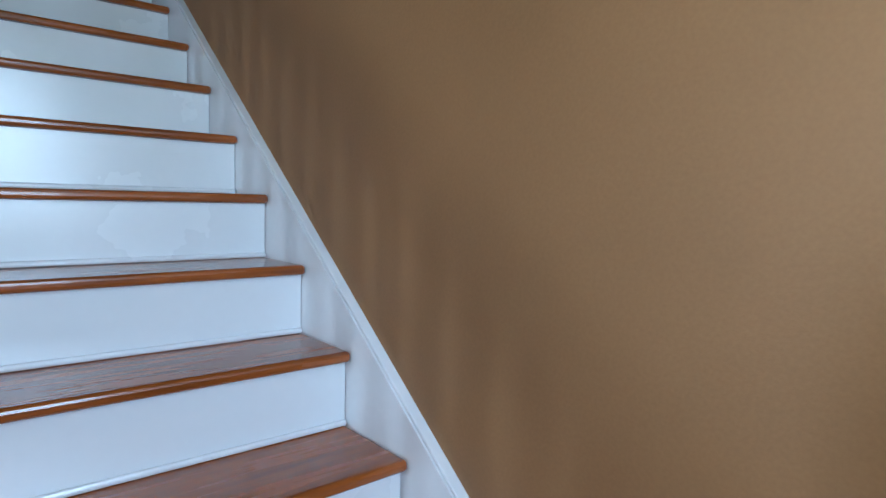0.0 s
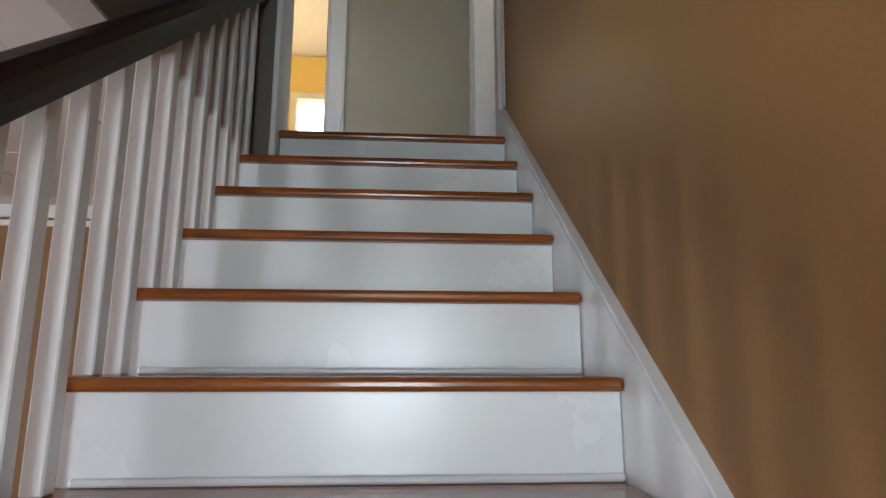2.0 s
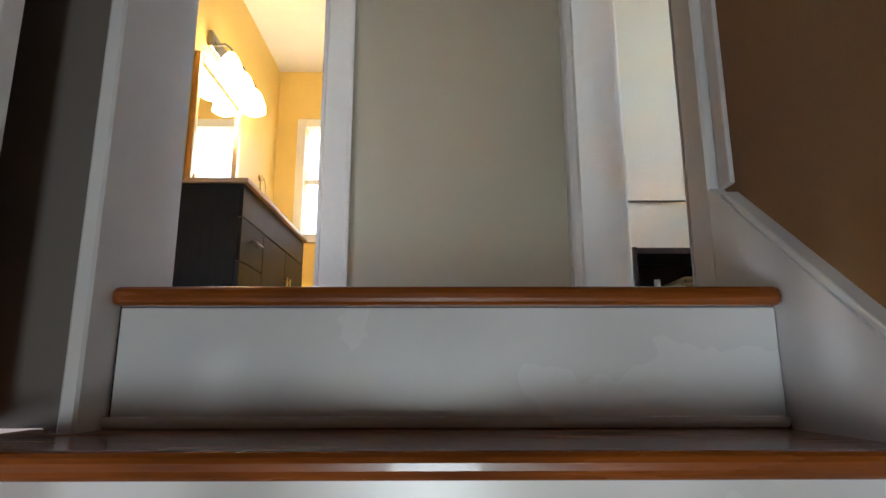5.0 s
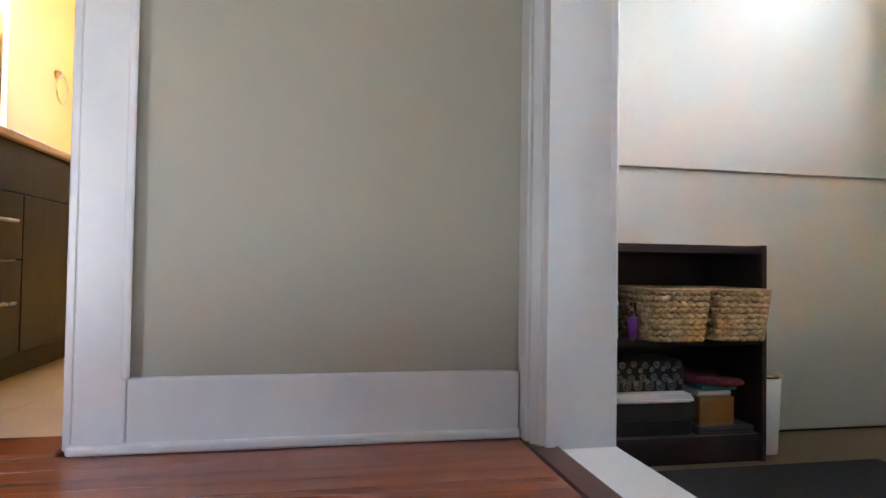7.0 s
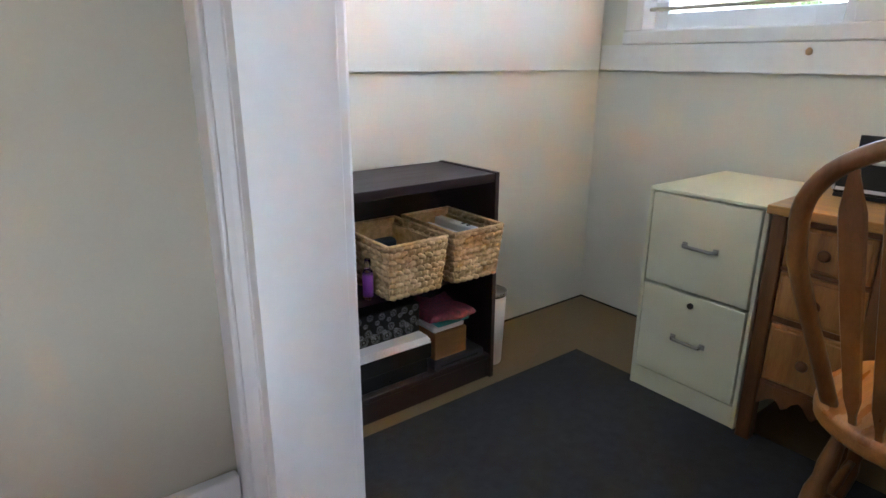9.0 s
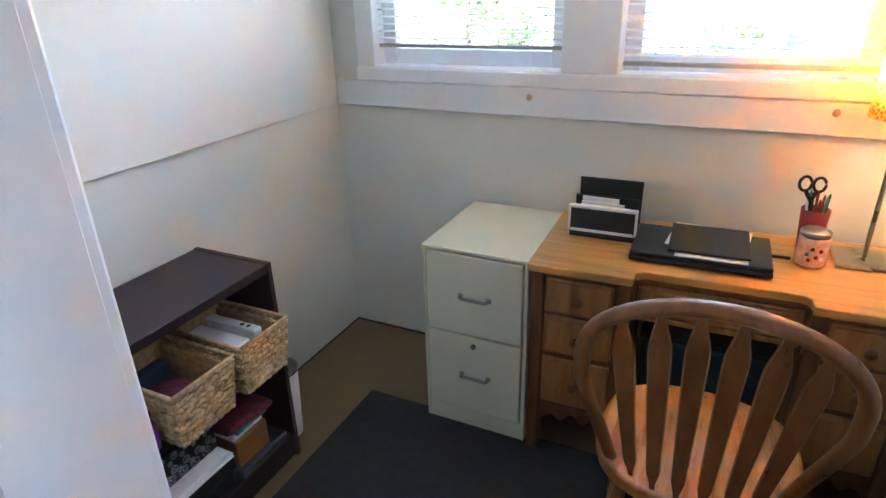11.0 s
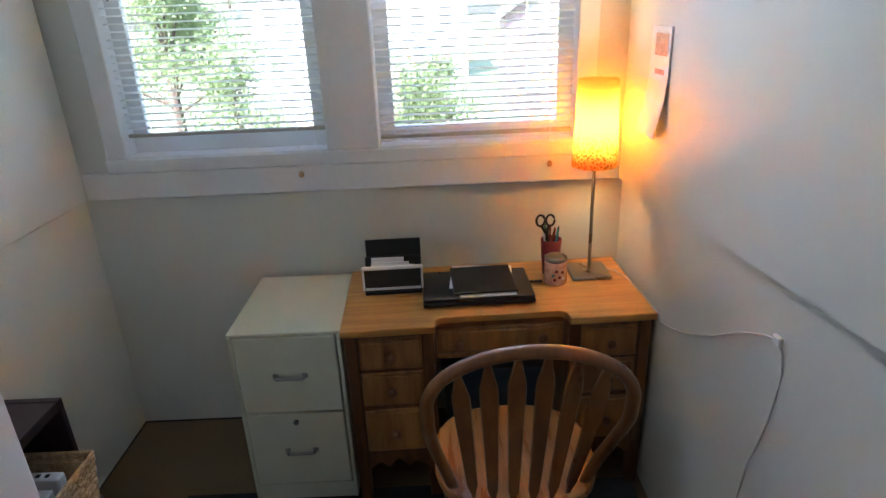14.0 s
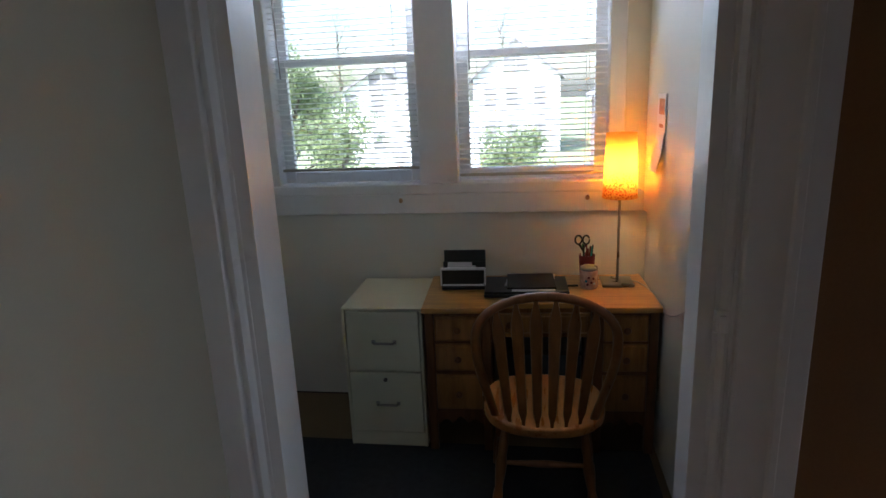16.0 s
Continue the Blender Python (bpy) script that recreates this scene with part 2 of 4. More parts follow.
def merge(*bms):
    out = bms[0]
    for b in bms[1:]:
        me = bpy.data.meshes.new("tmp")
        b.to_mesh(me)
        b.free()
        out.from_mesh(me)
        bpy.data.meshes.remove(me)
    return out


def rod(p, q, r0, r1=None, seg=12):
    bm = bmesh.new()
    p, q = Vector(p), Vector(q)
    d = q - p
    m = Matrix.Translation((p + q) / 2) @ d.to_track_quat("Z", "Y").to_matrix().to_4x4()
    bmesh.ops.create_cone(bm, cap_ends=True, segments=seg, radius1=r0, radius2=r0 if r1 is None else r1, depth=d.length, matrix=m)
    return bm


def lathe(profile, at=(0, 0, 0), seg=20):
    """Turned solid: rows of (radius, height)."""
    bm = bmesh.new()
    rings = []
    for r, z in profile:
        rings.append([bm.verts.new((at[0] + r * math.cos(2 * math.pi * i / seg), at[1] + r * math.sin(2 * math.pi * i / seg), at[2] + z)) for i in range(seg)])
    for a, b in zip(rings, rings[1:]):
        for i in range(seg):
            bm.faces.new((a[i], a[(i + 1) % seg], b[(i + 1) % seg], b[i]))
    for ring, flip in ((rings[0], True), (rings[-1], False)):
        bm.faces.new(ring[::-1] if flip else ring)
    return bm


def turned(p, q, radii, seg=12):
    """A lathe turning between two points; radii are spread evenly."""
    p, q = Vector(p), Vector(q)
    d = q - p
    bm = lathe([(r, d.length * i / (len(radii) - 1)) for i, r in enumerate(radii)], seg=seg)
    bm.transform(Matrix.Translation(p) @ d.to_track_quat("Z", "Y").to_matrix().to_4x4())
    return bm


def tube(points, r, seg=8, flat=1.0):
    """A bent rod through points."""
    bm = bmesh.new()
    pts = [Vector(p) for p in points]
    rings = []
    for i, p in enumerate(pts):
        d = (pts[min(i + 1, len(pts) - 1)] - pts[max(i - 1, 0)]).normalized()
        m = d.to_track_quat("Z", "Y").to_matrix()
        rings.append([bm.verts.new(p + m @ Vector((r * math.cos(2 * math.pi * k / seg), flat * r * math.sin(2 * math.pi * k / seg), 0))) for k in range(seg)])
    for a, b in zip(rings, rings[1:]):
        for k in range(seg):
            bm.faces.new((a[k], a[(k + 1) % seg], b[(k + 1) % seg], b[k]))
    bm.faces.new(rings[0][::-1])
    bm.faces.new(rings[-1])
    return bm


def prism(poly, axis, a, b, bevel=0.0):
    """A flat outline pushed along an axis from a to b; the outline is in the other two axes, in order."""
    bm = bmesh.new()
    put = {"x": lambda u, v, w: (w, u, v), "y": lambda u, v, w: (u, w, v), "z": lambda u, v, w: (u, v, w)}[axis]
    lo = [bm.verts.new(put(u, v, a)) for u, v in poly]
    hi = [bm.verts.new(put(u, v, b)) for u, v in poly]
    bm.faces.new(lo[::-1])
    bm.faces.new(hi)
    for i in range(len(poly)):
        j = (i + 1) % len(poly)
        bm.faces.new((lo[i], lo[j], hi[j], hi[i]))
    bmesh.ops.recalc_face_normals(bm, faces=bm.faces[:])
    if bevel:
        bmesh.ops.bevel(bm, geom=bm.edges[:], offset=bevel, segments=2, affect="EDGES", profile=0.5)
    return bm


def part(name, bm, material, parent=None, label="", smooth=False):
    me = bpy.data.meshes.new(name)
    bmesh.ops.recalc_face_normals(bm, faces=bm.faces[:])
    bm.to_mesh(me)
    bm.free()
    me.materials.append(M[material])
    if smooth:
        me.polygons.foreach_set("use_smooth", [True] * len(me.polygons))
    ob = new(name, me)
    ob.parent = parent
    return tagged(ob, label)


def thing(name, at, label, category, group="", turn=0.0, kind=""):
    ob = new(name)
    ob.matrix_world = pose(*at, 0, 0, turn)
    return tagged(ob, label, category, group, kind)


def struct(name, bm, material, label=""):
    return tagged(part(name, bm, material, None, label), kind="structure")


def share(ob, name, parent, at, turn=0.0):
    """Another object on the same mesh."""
    o = new(name, ob.data)
    o.parent = parent
    o.matrix_local = pose(*at, 0, 0, turn)
    return o


# ---- the large structure ----
RISE, RUN, TOPZ = 0.19, 0.236, 0.012
LOW, OFF = -13 * RISE, -0.28          # lower floor, office floor
PY, DX = 1.336, 0.03                   # end wall of the landing, right wall's face

# right wall of the stairs, with the office door's opening
wr = struct("wall_stair_right", box((DX, -6.0, LOW - 0.1), (0.19, 0.24, 2.4), 0), "tan", "tan painted plaster wall beside the stairs")
wr2 = struct("wall_office_door", merge(box((DX + 0.001, 0.24, 2.0), (0.19, PY + 0.14, 2.4), 0), box((DX + 0.001, 1.245, -0.4), (0.19, PY + 0.14, 2.0), 0),
                                       box((DX + 0.001, 0.241, -0.4), (0.186, 0.320, 2.0), 0), box((DX + 0.001, 0.320, -0.4), (0.186, 1.245, -0.03), 0)), "greige", "painted wall round the office doorway")
# end wall of the landing, with the bathroom's opening at its left
struct("wall_landing_end", merge(box((-0.905, PY, -0.17), (DX, PY + 0.12, 2.4), 0), box((-1.72, PY, 2.03), (-0.905, PY + 0.12, 2.4), 0),
                                 box((-1.95, PY, -0.17), (-1.72, PY + 0.12, 2.4), 0)), "greige", "plain greige wall at the head of the stairs")
struct("wall_hall_left", box((-1.95, 0.06, 0), (-1.80, PY, 2.4), 0), "greige", "greige hall wall")
HFILL = (-1.735, -1.235, 0.15, 1.05)     # low unseen opening added to the hall for the fill lamp
struct("wall_hall_south", merge(box((-1.80, 0.06, 0.0), (HFILL[0], 0.18, 2.4), 0), box((HFILL[1], 0.06, 0.0), (-1.17, 0.18, 2.4), 0), box((HFILL[0], 0.06, 0.0), (HFILL[1], 0.18, HFILL[2]), 0),
                                box((HFILL[0], 0.06, HFILL[3]), (HFILL[1], 0.18, 2.4), 0)), "greige", "greige hall wall with a low opening added for fill light")
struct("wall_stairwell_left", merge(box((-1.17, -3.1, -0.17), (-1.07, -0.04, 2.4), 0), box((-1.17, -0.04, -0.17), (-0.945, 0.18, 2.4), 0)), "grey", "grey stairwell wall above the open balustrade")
# Frame and pane of the added opening; the hall has no known window here.
win_fill = thing("window_fill", (0, 0, 0), "unseen white window added to hold the hall fill light", "window", kind="structure")
part("window_frame", merge(box((HFILL[0], 0.061, HFILL[2]), (HFILL[0] + 0.03, 0.13, HFILL[3]), 0.002), box((HFILL[1] - 0.03, 0.061, HFILL[2]), (HFILL[1], 0.13, HFILL[3]), 0.002),
                           box((HFILL[0] + 0.03, 0.061, HFILL[2]), (HFILL[1] - 0.03, 0.13, HFILL[2] + 0.03), 0.002), box((HFILL[0] + 0.03, 0.061, HFILL[3] - 0.03), (HFILL[1] - 0.03, 0.13, HFILL[3]), 0.002)), "trim", win_fill)
part("pane", box((HFILL[0] + 0.03, 0.063, HFILL[2] + 0.03), (HFILL[1] - 0.03, 0.066, HFILL[3] - 0.03), 0), "pane", win_fill).visible_shadow = False
struct("trim_wall_end", box((-0.945, -0.045, -0.19), (-0.921, 0.19, 2.4), 0.004), "trim", "white painted end casing")
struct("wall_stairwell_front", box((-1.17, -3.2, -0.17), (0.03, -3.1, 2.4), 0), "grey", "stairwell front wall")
struct("ceiling_landing", box((-1.95, -3.2, 2.4), (0.2, PY + 0.12, 2.5), 0), "ceil", "white landing ceiling")

# landing floor: joists' box, then the boards
struct("floor_landing_base", box((-1.80, 0.03, -0.165), (-0.001, PY + 0.12, -0.008), 0), "darkgap", "sub-floor under the landing boards")
landing = thing("floor_landing", (0, 0, 0), "glossy red fir board floor of the landing", "floor", kind="structure")
rnd = random.Random(4)
y = 0.034
while y < PY - 0.03:
    w = min(0.057, PY - 0.028 - y)
    part("plank", box((-1.798, y + 0.0002, -0.008), (-0.002, y + w - 0.0002, TOPZ), 0.0005), "floorwood", landing)
    y += w
part("threshold", box((-1.75, PY - 0.027, -0.008), (-0.93, PY + 0.10, TOPZ + 0.006), 0.004), "floorwood", landing, "red wood bathroom threshold")
part("edge_board", box((-0.001, 0.338, -0.028), (0.062, 1.226, TOPZ + 0.004), 0.004), "darkwood", landing, "darker board at the office doorway")

# doorway to the office
door1 = thing("door_1", (0, 0, 0), "white painted door frame of the office, no door leaf", "door frame", kind="structure")
part("sill", box((0.063, 0.338, -0.029), (0.198, 1.226, 0.008), 0.004), "trim", door1, "worn white painted sill")
part("jamb", box((0.0525, 1.2265, -0.028), (0.180, 1.245, 2.0), 0.0008), "trim", door1)
part("jamb_edge", box((0.1802, 1.2335, -0.028), (0.1985, 1.245, 2.0), 0.003, 2), "trim", door1, "rounded worn edge of the jamb")
part("jamb", box((0.0525, 0.320, -0.028), (0.180, 0.3385, 2.0), 0.0008), "trim", door1)
part("jamb_edge", box((0.1802, 0.320, -0.028), (0.1985, 0.335, 2.0), 0.003, 2), "trim", door1, "rounded worn edge of the jamb")
part("head", box((0.004, 0.320, 1.981), (0.2, 1.245, 2.001), 0.003), "trim", door1)
# each row: depth from the casing's face, distance from the opening's edge
CASING = [(0.0235, 0.142), (0.002, 0.142), (-0.004, 0.138), (-0.004, 0.126), (0.0, 0.121), (0.0, 0.052), (0.003, 0.048), (0.012, 0.046), (0.012, 0.039), (0.004, 0.035), (0.004, 0.029),
          (0.014, 0.024), (0.022, 0.0215), (0.022, 0.013), (0.030, 0.008), (0.046, 0.002), (0.046, -0.016), (0.0235, -0.016)]
part("casing", prism([(0.006 + d, 0.338 - w) for d, w in CASING], "z", 0.012, 2.06), "trim", door1, "moulded white casing")
part("casing", prism([(0.006 + d, 1.2265 + min(w, 0.111)) for d, w in CASING if not 0.112 < w < 0.14], "z", 0.012, 2.06), "trim", door1, "moulded white casing")
part("casing", box((0.004, 0.198, 2.061), (0.029, PY - 0.001, 2.16), 0.003), "trim", door1)
part("latch_keeper", merge(box((0.004, 0.306, 0.945), (0.022, 0.329, 0.989), 0.003, 2), rod((-0.002, 0.318, 0.952), (-0.002, 0.318, 0.982), 0.006, None, 10)), "trim", door1, "painted-over latch keeper")
part("casing_back", box((0.1987, 0.24, OFF), (0.207, 0.322, 2.06), 0.003), "trim", door1)
part("casing_back", box((0.1987, 1.2455, OFF), (0.207, 1.33, 2.06), 0.003, 3), "trim", door1)

# landing end wall trim
part_y = PY - 0.024
struct("baseboard_landing", box((-0.809, part_y, TOPZ), (0.005, PY - 0.0005, 0.158), 0.004, 2), "trim", "white painted baseboard")
struct("trim_shoe", box((-0.912, PY - 0.042, TOPZ), (0.005, part_y - 0.0005, 0.034), 0.012, 3), "trim", "white shoe moulding along the floor")
door2 = thing("door_2", (0, 0, 0), "white painted bathroom doorway standing open", "door frame", kind="structure")
part("casing", merge(box((-0.905, part_y - 0.002, TOPZ), (-0.81, PY - 0.0005, 2.03), 0.003), box((-0.819, part_y - 0.011, 0.158), (-0.802, part_y, 2.03), 0.005, 2)), "trim", door2)
part("casing", box((-1.82, part_y - 0.002, TOPZ), (-1.722, PY - 0.0005, 2.03), 0.003), "trim", door2)
part("casing", box((-1.82, part_y - 0.002, 2.031), (-0.81, PY - 0.0005, 2.13), 0.003), "trim", door2)
part("jamb", box((-0.923, part_y + 0.002, TOPZ + 0.007), (-0.9055, PY + 0.122, 2.03), 0.003), "trim", door2)
part("jamb", box((-1.7215, part_y + 0.002, TOPZ + 0.007), (-1.704, PY + 0.122, 2.03), 0.003), "trim", door2)
part("stop", box((-0.935, PY + 0.04, TOPZ + 0.007), (-0.9235, PY + 0.07, 2.03), 0.002), "oak", door2, "varnished wooden door stop")

# stairs
stairs = thing("staircase", (0, 0, 0), "white painted staircase with varnished wooden treads", "staircase", kind="structure")
for k in range(0, 13):
    ny, nz = -k * RUN, -k * RISE + 0.014
    left = -0.921 if k == 0 else -1.022
    back = 0.032 if k == 0 else RUN + 0.028
    t = box((left, ny, nz - 0.027), (0.0, ny + back, nz), 0.010, 3)
    part("tread", t, "tread", stairs, "varnished pine tread with a rounded nosing")
    part("riser", box((left + 0.004, ny + 0.026, nz - RISE - 0.0), (-0.001, ny + 0.045, nz - 0.0275), 0.001), "riser", stairs, "white painted riser")
    if k:
        part("cove", box((left + 0.03, ny + RUN + 0.012, nz + 0.0005), (-0.0015, ny + RUN + 0.0255, nz + 0.016), 0.006, 2), "riser", stairs)
    if k:
        part("stringer_block", box((-1.012, ny + 0.03, nz - RISE - 0.03), (-0.998, ny + RUN + 0.03, nz - 0.028), 0.001), "trim", stairs)
SL = RISE / RUN
part("skirt_board", prism([(-3.3, -3.3 * 0.79 + 0.064), (0.164, 0.164 * 0.79 + 0.064), (0.195, 0.215), (0.195, -0.2), (-3.3, -3.3 * 0.79 - 0.35)], "x", 0.001, 0.0275), "trim", stairs, "white skirt board along the wall")
part("skirt_cap", prism([(-3.3, -3.3 * 0.79 + 0.064), (-3.3, -3.3 * 0.79 + 0.078), (0.150, 0.150 * 0.79 + 0.078), (0.164, 0.164 * 0.79 + 0.064)], "x", 0.004, 0.0335, 0.003), "trim", stairs, "thin moulded cap of the skirt board")
part("corner_bead", box((0.020, 0.152, 0.212), (0.0295, 0.194, 2.4), 0.003, 2), "trim", stairs)

# balustrade
rails = thing("balustrade", (0, 0, LOW), "white square balusters under a dark stained handrail", "railing")
bx = -1.010
def railz(yy):
    return yy * SL + 0.60 - LOW
for k in range(1, 13):
    for dy in (0.078, 0.194):
        yy = -k * RUN + dy
        if yy > -0.06:
            continue
        part("baluster", box((bx - 0.019, yy - 0.019, -k * RISE + 0.0145 - LOW), (bx + 0.019, yy + 0.019, railz(yy) + 0.02), 0.003), "trim", rails)
sec = [(-0.034, 0.0), (0.034, 0.0), (0.038, 0.03), (0.036, 0.062), (0.022, 0.086), (0.0, 0.092), (-0.022, 0.086), (-0.036, 0.062), (-0.038, 0.03)]
hb = bmesh.new()
ends = []
for yy in (-3.02, -0.046):
    ends.append([hb.verts.new((bx + u, yy, railz(yy) + v * 1.12)) for u, v in sec])
for i in range(len(sec)):
    j = (i + 1) % len(sec)
    hb.faces.new((ends[0][i], ends[0][j], ends[1][j], ends[1][i]))
hb.faces.new(ends[0])
hb.faces.new(ends[1][::-1])
part("handrail", hb, "rail", rails, "dark stained rounded handrail")
part("newel", merge(box((bx - 0.05, -3.12, 0.001), (bx + 0.05, -3.02, 1.08), 0.006), box((bx - 0.065, -3.135, 1.08), (bx + 0.065, -3.005, 1.12), 0.01, 2)), "trim", rails)

# room below
struct("floor_lower", box((-5.0, -6.0, LOW - 0.1), (0.03, 0.7, LOW), 0), "floorwood", "red wooden floor of the lower room")
cg = bmesh.new()
rows = [(-6.27 + 0.61 * i) for i in range(12)]
for i in range(7):
    for yy in rows:
        x0 = -1.07 - 0.30 - 0.61 * i
        merge(cg, box((max(x0, -5.0) + 0.003, max(yy, -6.0) + 0.003, -0.17), (min(x0 + 0.61, -1.073) - 0.003, min(yy + 0.61, 0.57) - 0.003, -0.15), 0.002))
merge(cg, box((-5.0, -6.0, -0.15), (-1.17, 0.7, -0.10), 0), box((-1.16, -6.0, -0.165), (0.03, -3.1, -0.10), 0))
struct("ceiling_lower", cg, "ceil", "white square-tiled ceiling of the lower room")
struct("wall_lower_north", box((-5.0, 0.57, LOW), (-1.0, 0.70, -0.17), 0), "tan", "tan painted wall of the lower room")
struct("trim_crown", merge(box((-4.9, 0.545, -0.235), (-1.03, 0.57, -0.171), 0.008, 2), box((-4.9, 0.552, -0.275), (-1.03, 0.57, -0.245), 0.006, 2)), "trim", "cream crown moulding under the ceiling")
struct("wall_under_stairs", box((-1.0, 0.02, LOW), (0.03, 0.57, -0.17), 0), "tan", "wall closing the space under the landing")
lw, lz = (-2.75, -2.25), (-1.75, -0.45)
# Unseen wall, added to keep the room's daylight off the lower stair wall.
struct("wall_stair_left_lower", box((-1.17, -4.1, LOW), (-1.07, -3.45, -0.171), 0), "tan", "unseen tan wall added by the stair foot to block daylight")
struct("wall_lower_west", merge(box((-5.12, -6.0, LOW), (-5.0, lw[0], -0.1), 0), box((-5.12, lw[1], LOW), (-5.0, 0.7, -0.1), 0),
                                box((-5.12, lw[0], LOW), (-5.0, lw[1], lz[0]), 0), box((-5.12, lw[0], lz[1]), (-5.0, lw[1], -0.1), 0)), "tan", "tan wall with a wide window")
struct("wall_lower_south", merge(box((-5.0, -4.22, LOW), (-0.85, -4.1, -0.1), 0), box((-0.15, -4.22, LOW), (0.029, -4.1, -0.1), 0), box((-0.85, -4.22, -0.45), (-0.15, -4.1, -0.1), 0), box((-0.85, -4.22, LOW), (-0.15, -4.1, -1.45), 0)), "tan", "tan wall with a window by the entrance")

# office
OX, OY0, OY1, LED = 1.985, 0.085, 2.20, 0.79
struct("floor_office", box((0.19, OY0, OFF - 0.08), (OX, OY1, OFF), 0), "plyfloor", "ochre painted wooden floor")
struct("wall_office_left", merge(box((0.19, OY1, OFF - 0.08), (OX, OY1 + 0.1, 2.2), 0), box((0.191, OY1 - 0.022, LED), (OX - 0.025, OY1 + 0.001, 2.2), 0.002)), "cream", "cream wall whose upper board overlaps the lower")
struct("wall_office_right", merge(box((0.19, OY0 - 0.1, OFF - 0.08), (OX, OY0, 2.2), 0), prism([(0.191, LED + 0.128), (OX - 0.025, LED + 0.001), (OX - 0.025, 2.2), (0.191, 2.2)], "y", OY0 - 0.001, OY0 + 0.022)), "cream", "cream wall whose upper board overlaps the lower")
struct("wall_office_near", merge(box((0.1865, 1.46, OFF - 0.08), (0.1895, OY1, 2.2), 0)), "cream", "cream wall beside the doorway")
struct("ceiling_office", box((0.19, OY0 - 0.1, 2.2), (OX + 0.15, OY1 + 0.1, 2.3), 0), "ceil", "white office ceiling")
struct("trim_gap", merge(box((0.21, OY1 - 0.004, OFF + 0.0005), (OX - 0.001, OY1 - 0.0005, OFF + 0.008), 0), box((OX - 0.004, OY0 + 0.01, OFF + 0.0005), (OX - 0.0005, OY1 - 0.005, OFF + 0.008), 0)), "darkgap", "dark open joint along the floor")
WL, WR, WZ0, WZ1 = (1.225, 1.985), (0.285, 1.027), 0.953, 2.02
struct("wall_office_window", merge(box((OX, OY0 - 0.1, OFF - 0.08), (OX + 0.15, OY1 + 0.1, WZ0 - 0.03), 0), box((OX, OY0 - 0.1, WZ1), (OX + 0.15, OY1 + 0.1, 2.2), 0),
       box((OX, OY0 - 0.1, WZ0 - 0.03), (OX + 0.15, WR[0] - 0.02, WZ1), 0), box((OX, WL[1] + 0.02, WZ0 - 0.03), (OX + 0.15, OY1 + 0.1, WZ1), 0),
       box((OX, WR[1] + 0.02, WZ0 - 0.03), (OX + 0.15, WL[0] - 0.02, WZ1), 0)), "cream", "cream wall under and round the windows")
struct("trim_apron", box((OX - 0.024, OY0 + 0.023, LED), (OX - 0.0005, OY1 - 0.023, 0.893), 0.003), "trim", "white board under the window sill")
struct("trim_stool", box((OX - 0.030, 0.20, 0.8935), (OX - 0.0005, 2.07, WZ0 - 0.006), 0.006, 2), "trim", "white window stool")


def window(name, y0, y1, z0, z1, x0, blind_z, label):
    """A double-hung sash in a deep white frame, with an open blind in front."""
    w = thing(name, (x0, (y0 + y1) / 2, z0), label, "window", kind="structure")
    h, d = (y1 - y0) / 2, z1 - z0
    fr = part("window_frame", merge(box((-0.02, -h - 0.019, -0.029), (0.149, -h, d), 0.002), box((-0.02, h, -0.029), (0.149, h + 0.019, d), 0.002),
                                    box((-0.018, -h, -0.029), (0.16, h, -0.002), 0.002), box((-0.018, -h, d - 0.02), (0.149, h, d), 0.002)), "trim", w)
    mid = 1.578 - z0
    for nm, a, b, xx in (("lower_sash", 0.0, mid + 0.02, 0.062), ("upper_sash", mid - 0.02, d - 0.021, 0.096)):
        st = 0.058
        s = part(nm, merge(box((xx, -h + 0.001, a), (xx + 0.032, -h + st, b), 0.003), box((xx, h - st, a), (xx + 0.032, h - 0.001, b), 0.003),
                           box((xx, -h + st, a), (xx + 0.032, h - st, a + (0.06 if a == 0 else 0.038)), 0.003), box((xx, -h + st, b - 0.038), (xx + 0.032, h - st, b), 0.003)), "trim", w)
        g = part("pane", box((xx + 0.014, -h + st, a + 0.03), (xx + 0.018, h - st, b - 0.03), 0), "pane", s)
        g.visible_shadow = False
    return w


window("window_1", *WL, WZ0, WZ1, OX, 1.025, "white double-hung window left of the mullion")
window("window_2", *WR, WZ0, WZ1, OX, 0.985, "white double-hung window beside the lamp")
struct("trim_window_casing", merge(box((OX - 0.022, WL[1] + 0.001, WZ0 - 0.005), (OX - 0.0005, 2.065, 2.1), 0.003), box((OX - 0.022, 0.21, WZ0 - 0.005), (OX - 0.0005, WR[0] - 0.001, 2.1), 0.003),
       box((OX - 0.024, WR[1] + 0.001, WZ0 - 0.005), (OX - 0.0005, WL[0] - 0.001, 2.1), 0.003), box((OX - 0.021, 0.286, WZ1 - 0.02), (OX - 0.0005, 1.984, 2.1), 0.003)), "trim", "white flat window casing")

# bathroom
BX, BY = -1.80, 3.80
struct("floor_bath_base", box((BX, PY + 0.12, -0.1), (0.0, BY, -0.006), 0), "darkgap", "bathroom sub-floor")
bath = thing("floor_bath", (0, 0, 0), "beige square floor tiles in the bathroom", "floor", kind="structure")
tl = part("tile", box((-0.1495, -0.1495, -0.006), (0.1495, 0.1495, 0.004), 0.0015), "tile", bath)
tl.matrix_local = pose(BX + 0.15, PY + 0.27, 0)
for i in range(6):
    for j in range(8):
        if i or j:
            share(tl, "tile", bath, (BX + 0.15 + 0.3 * i, PY + 0.27 + 0.3 * j, 0))
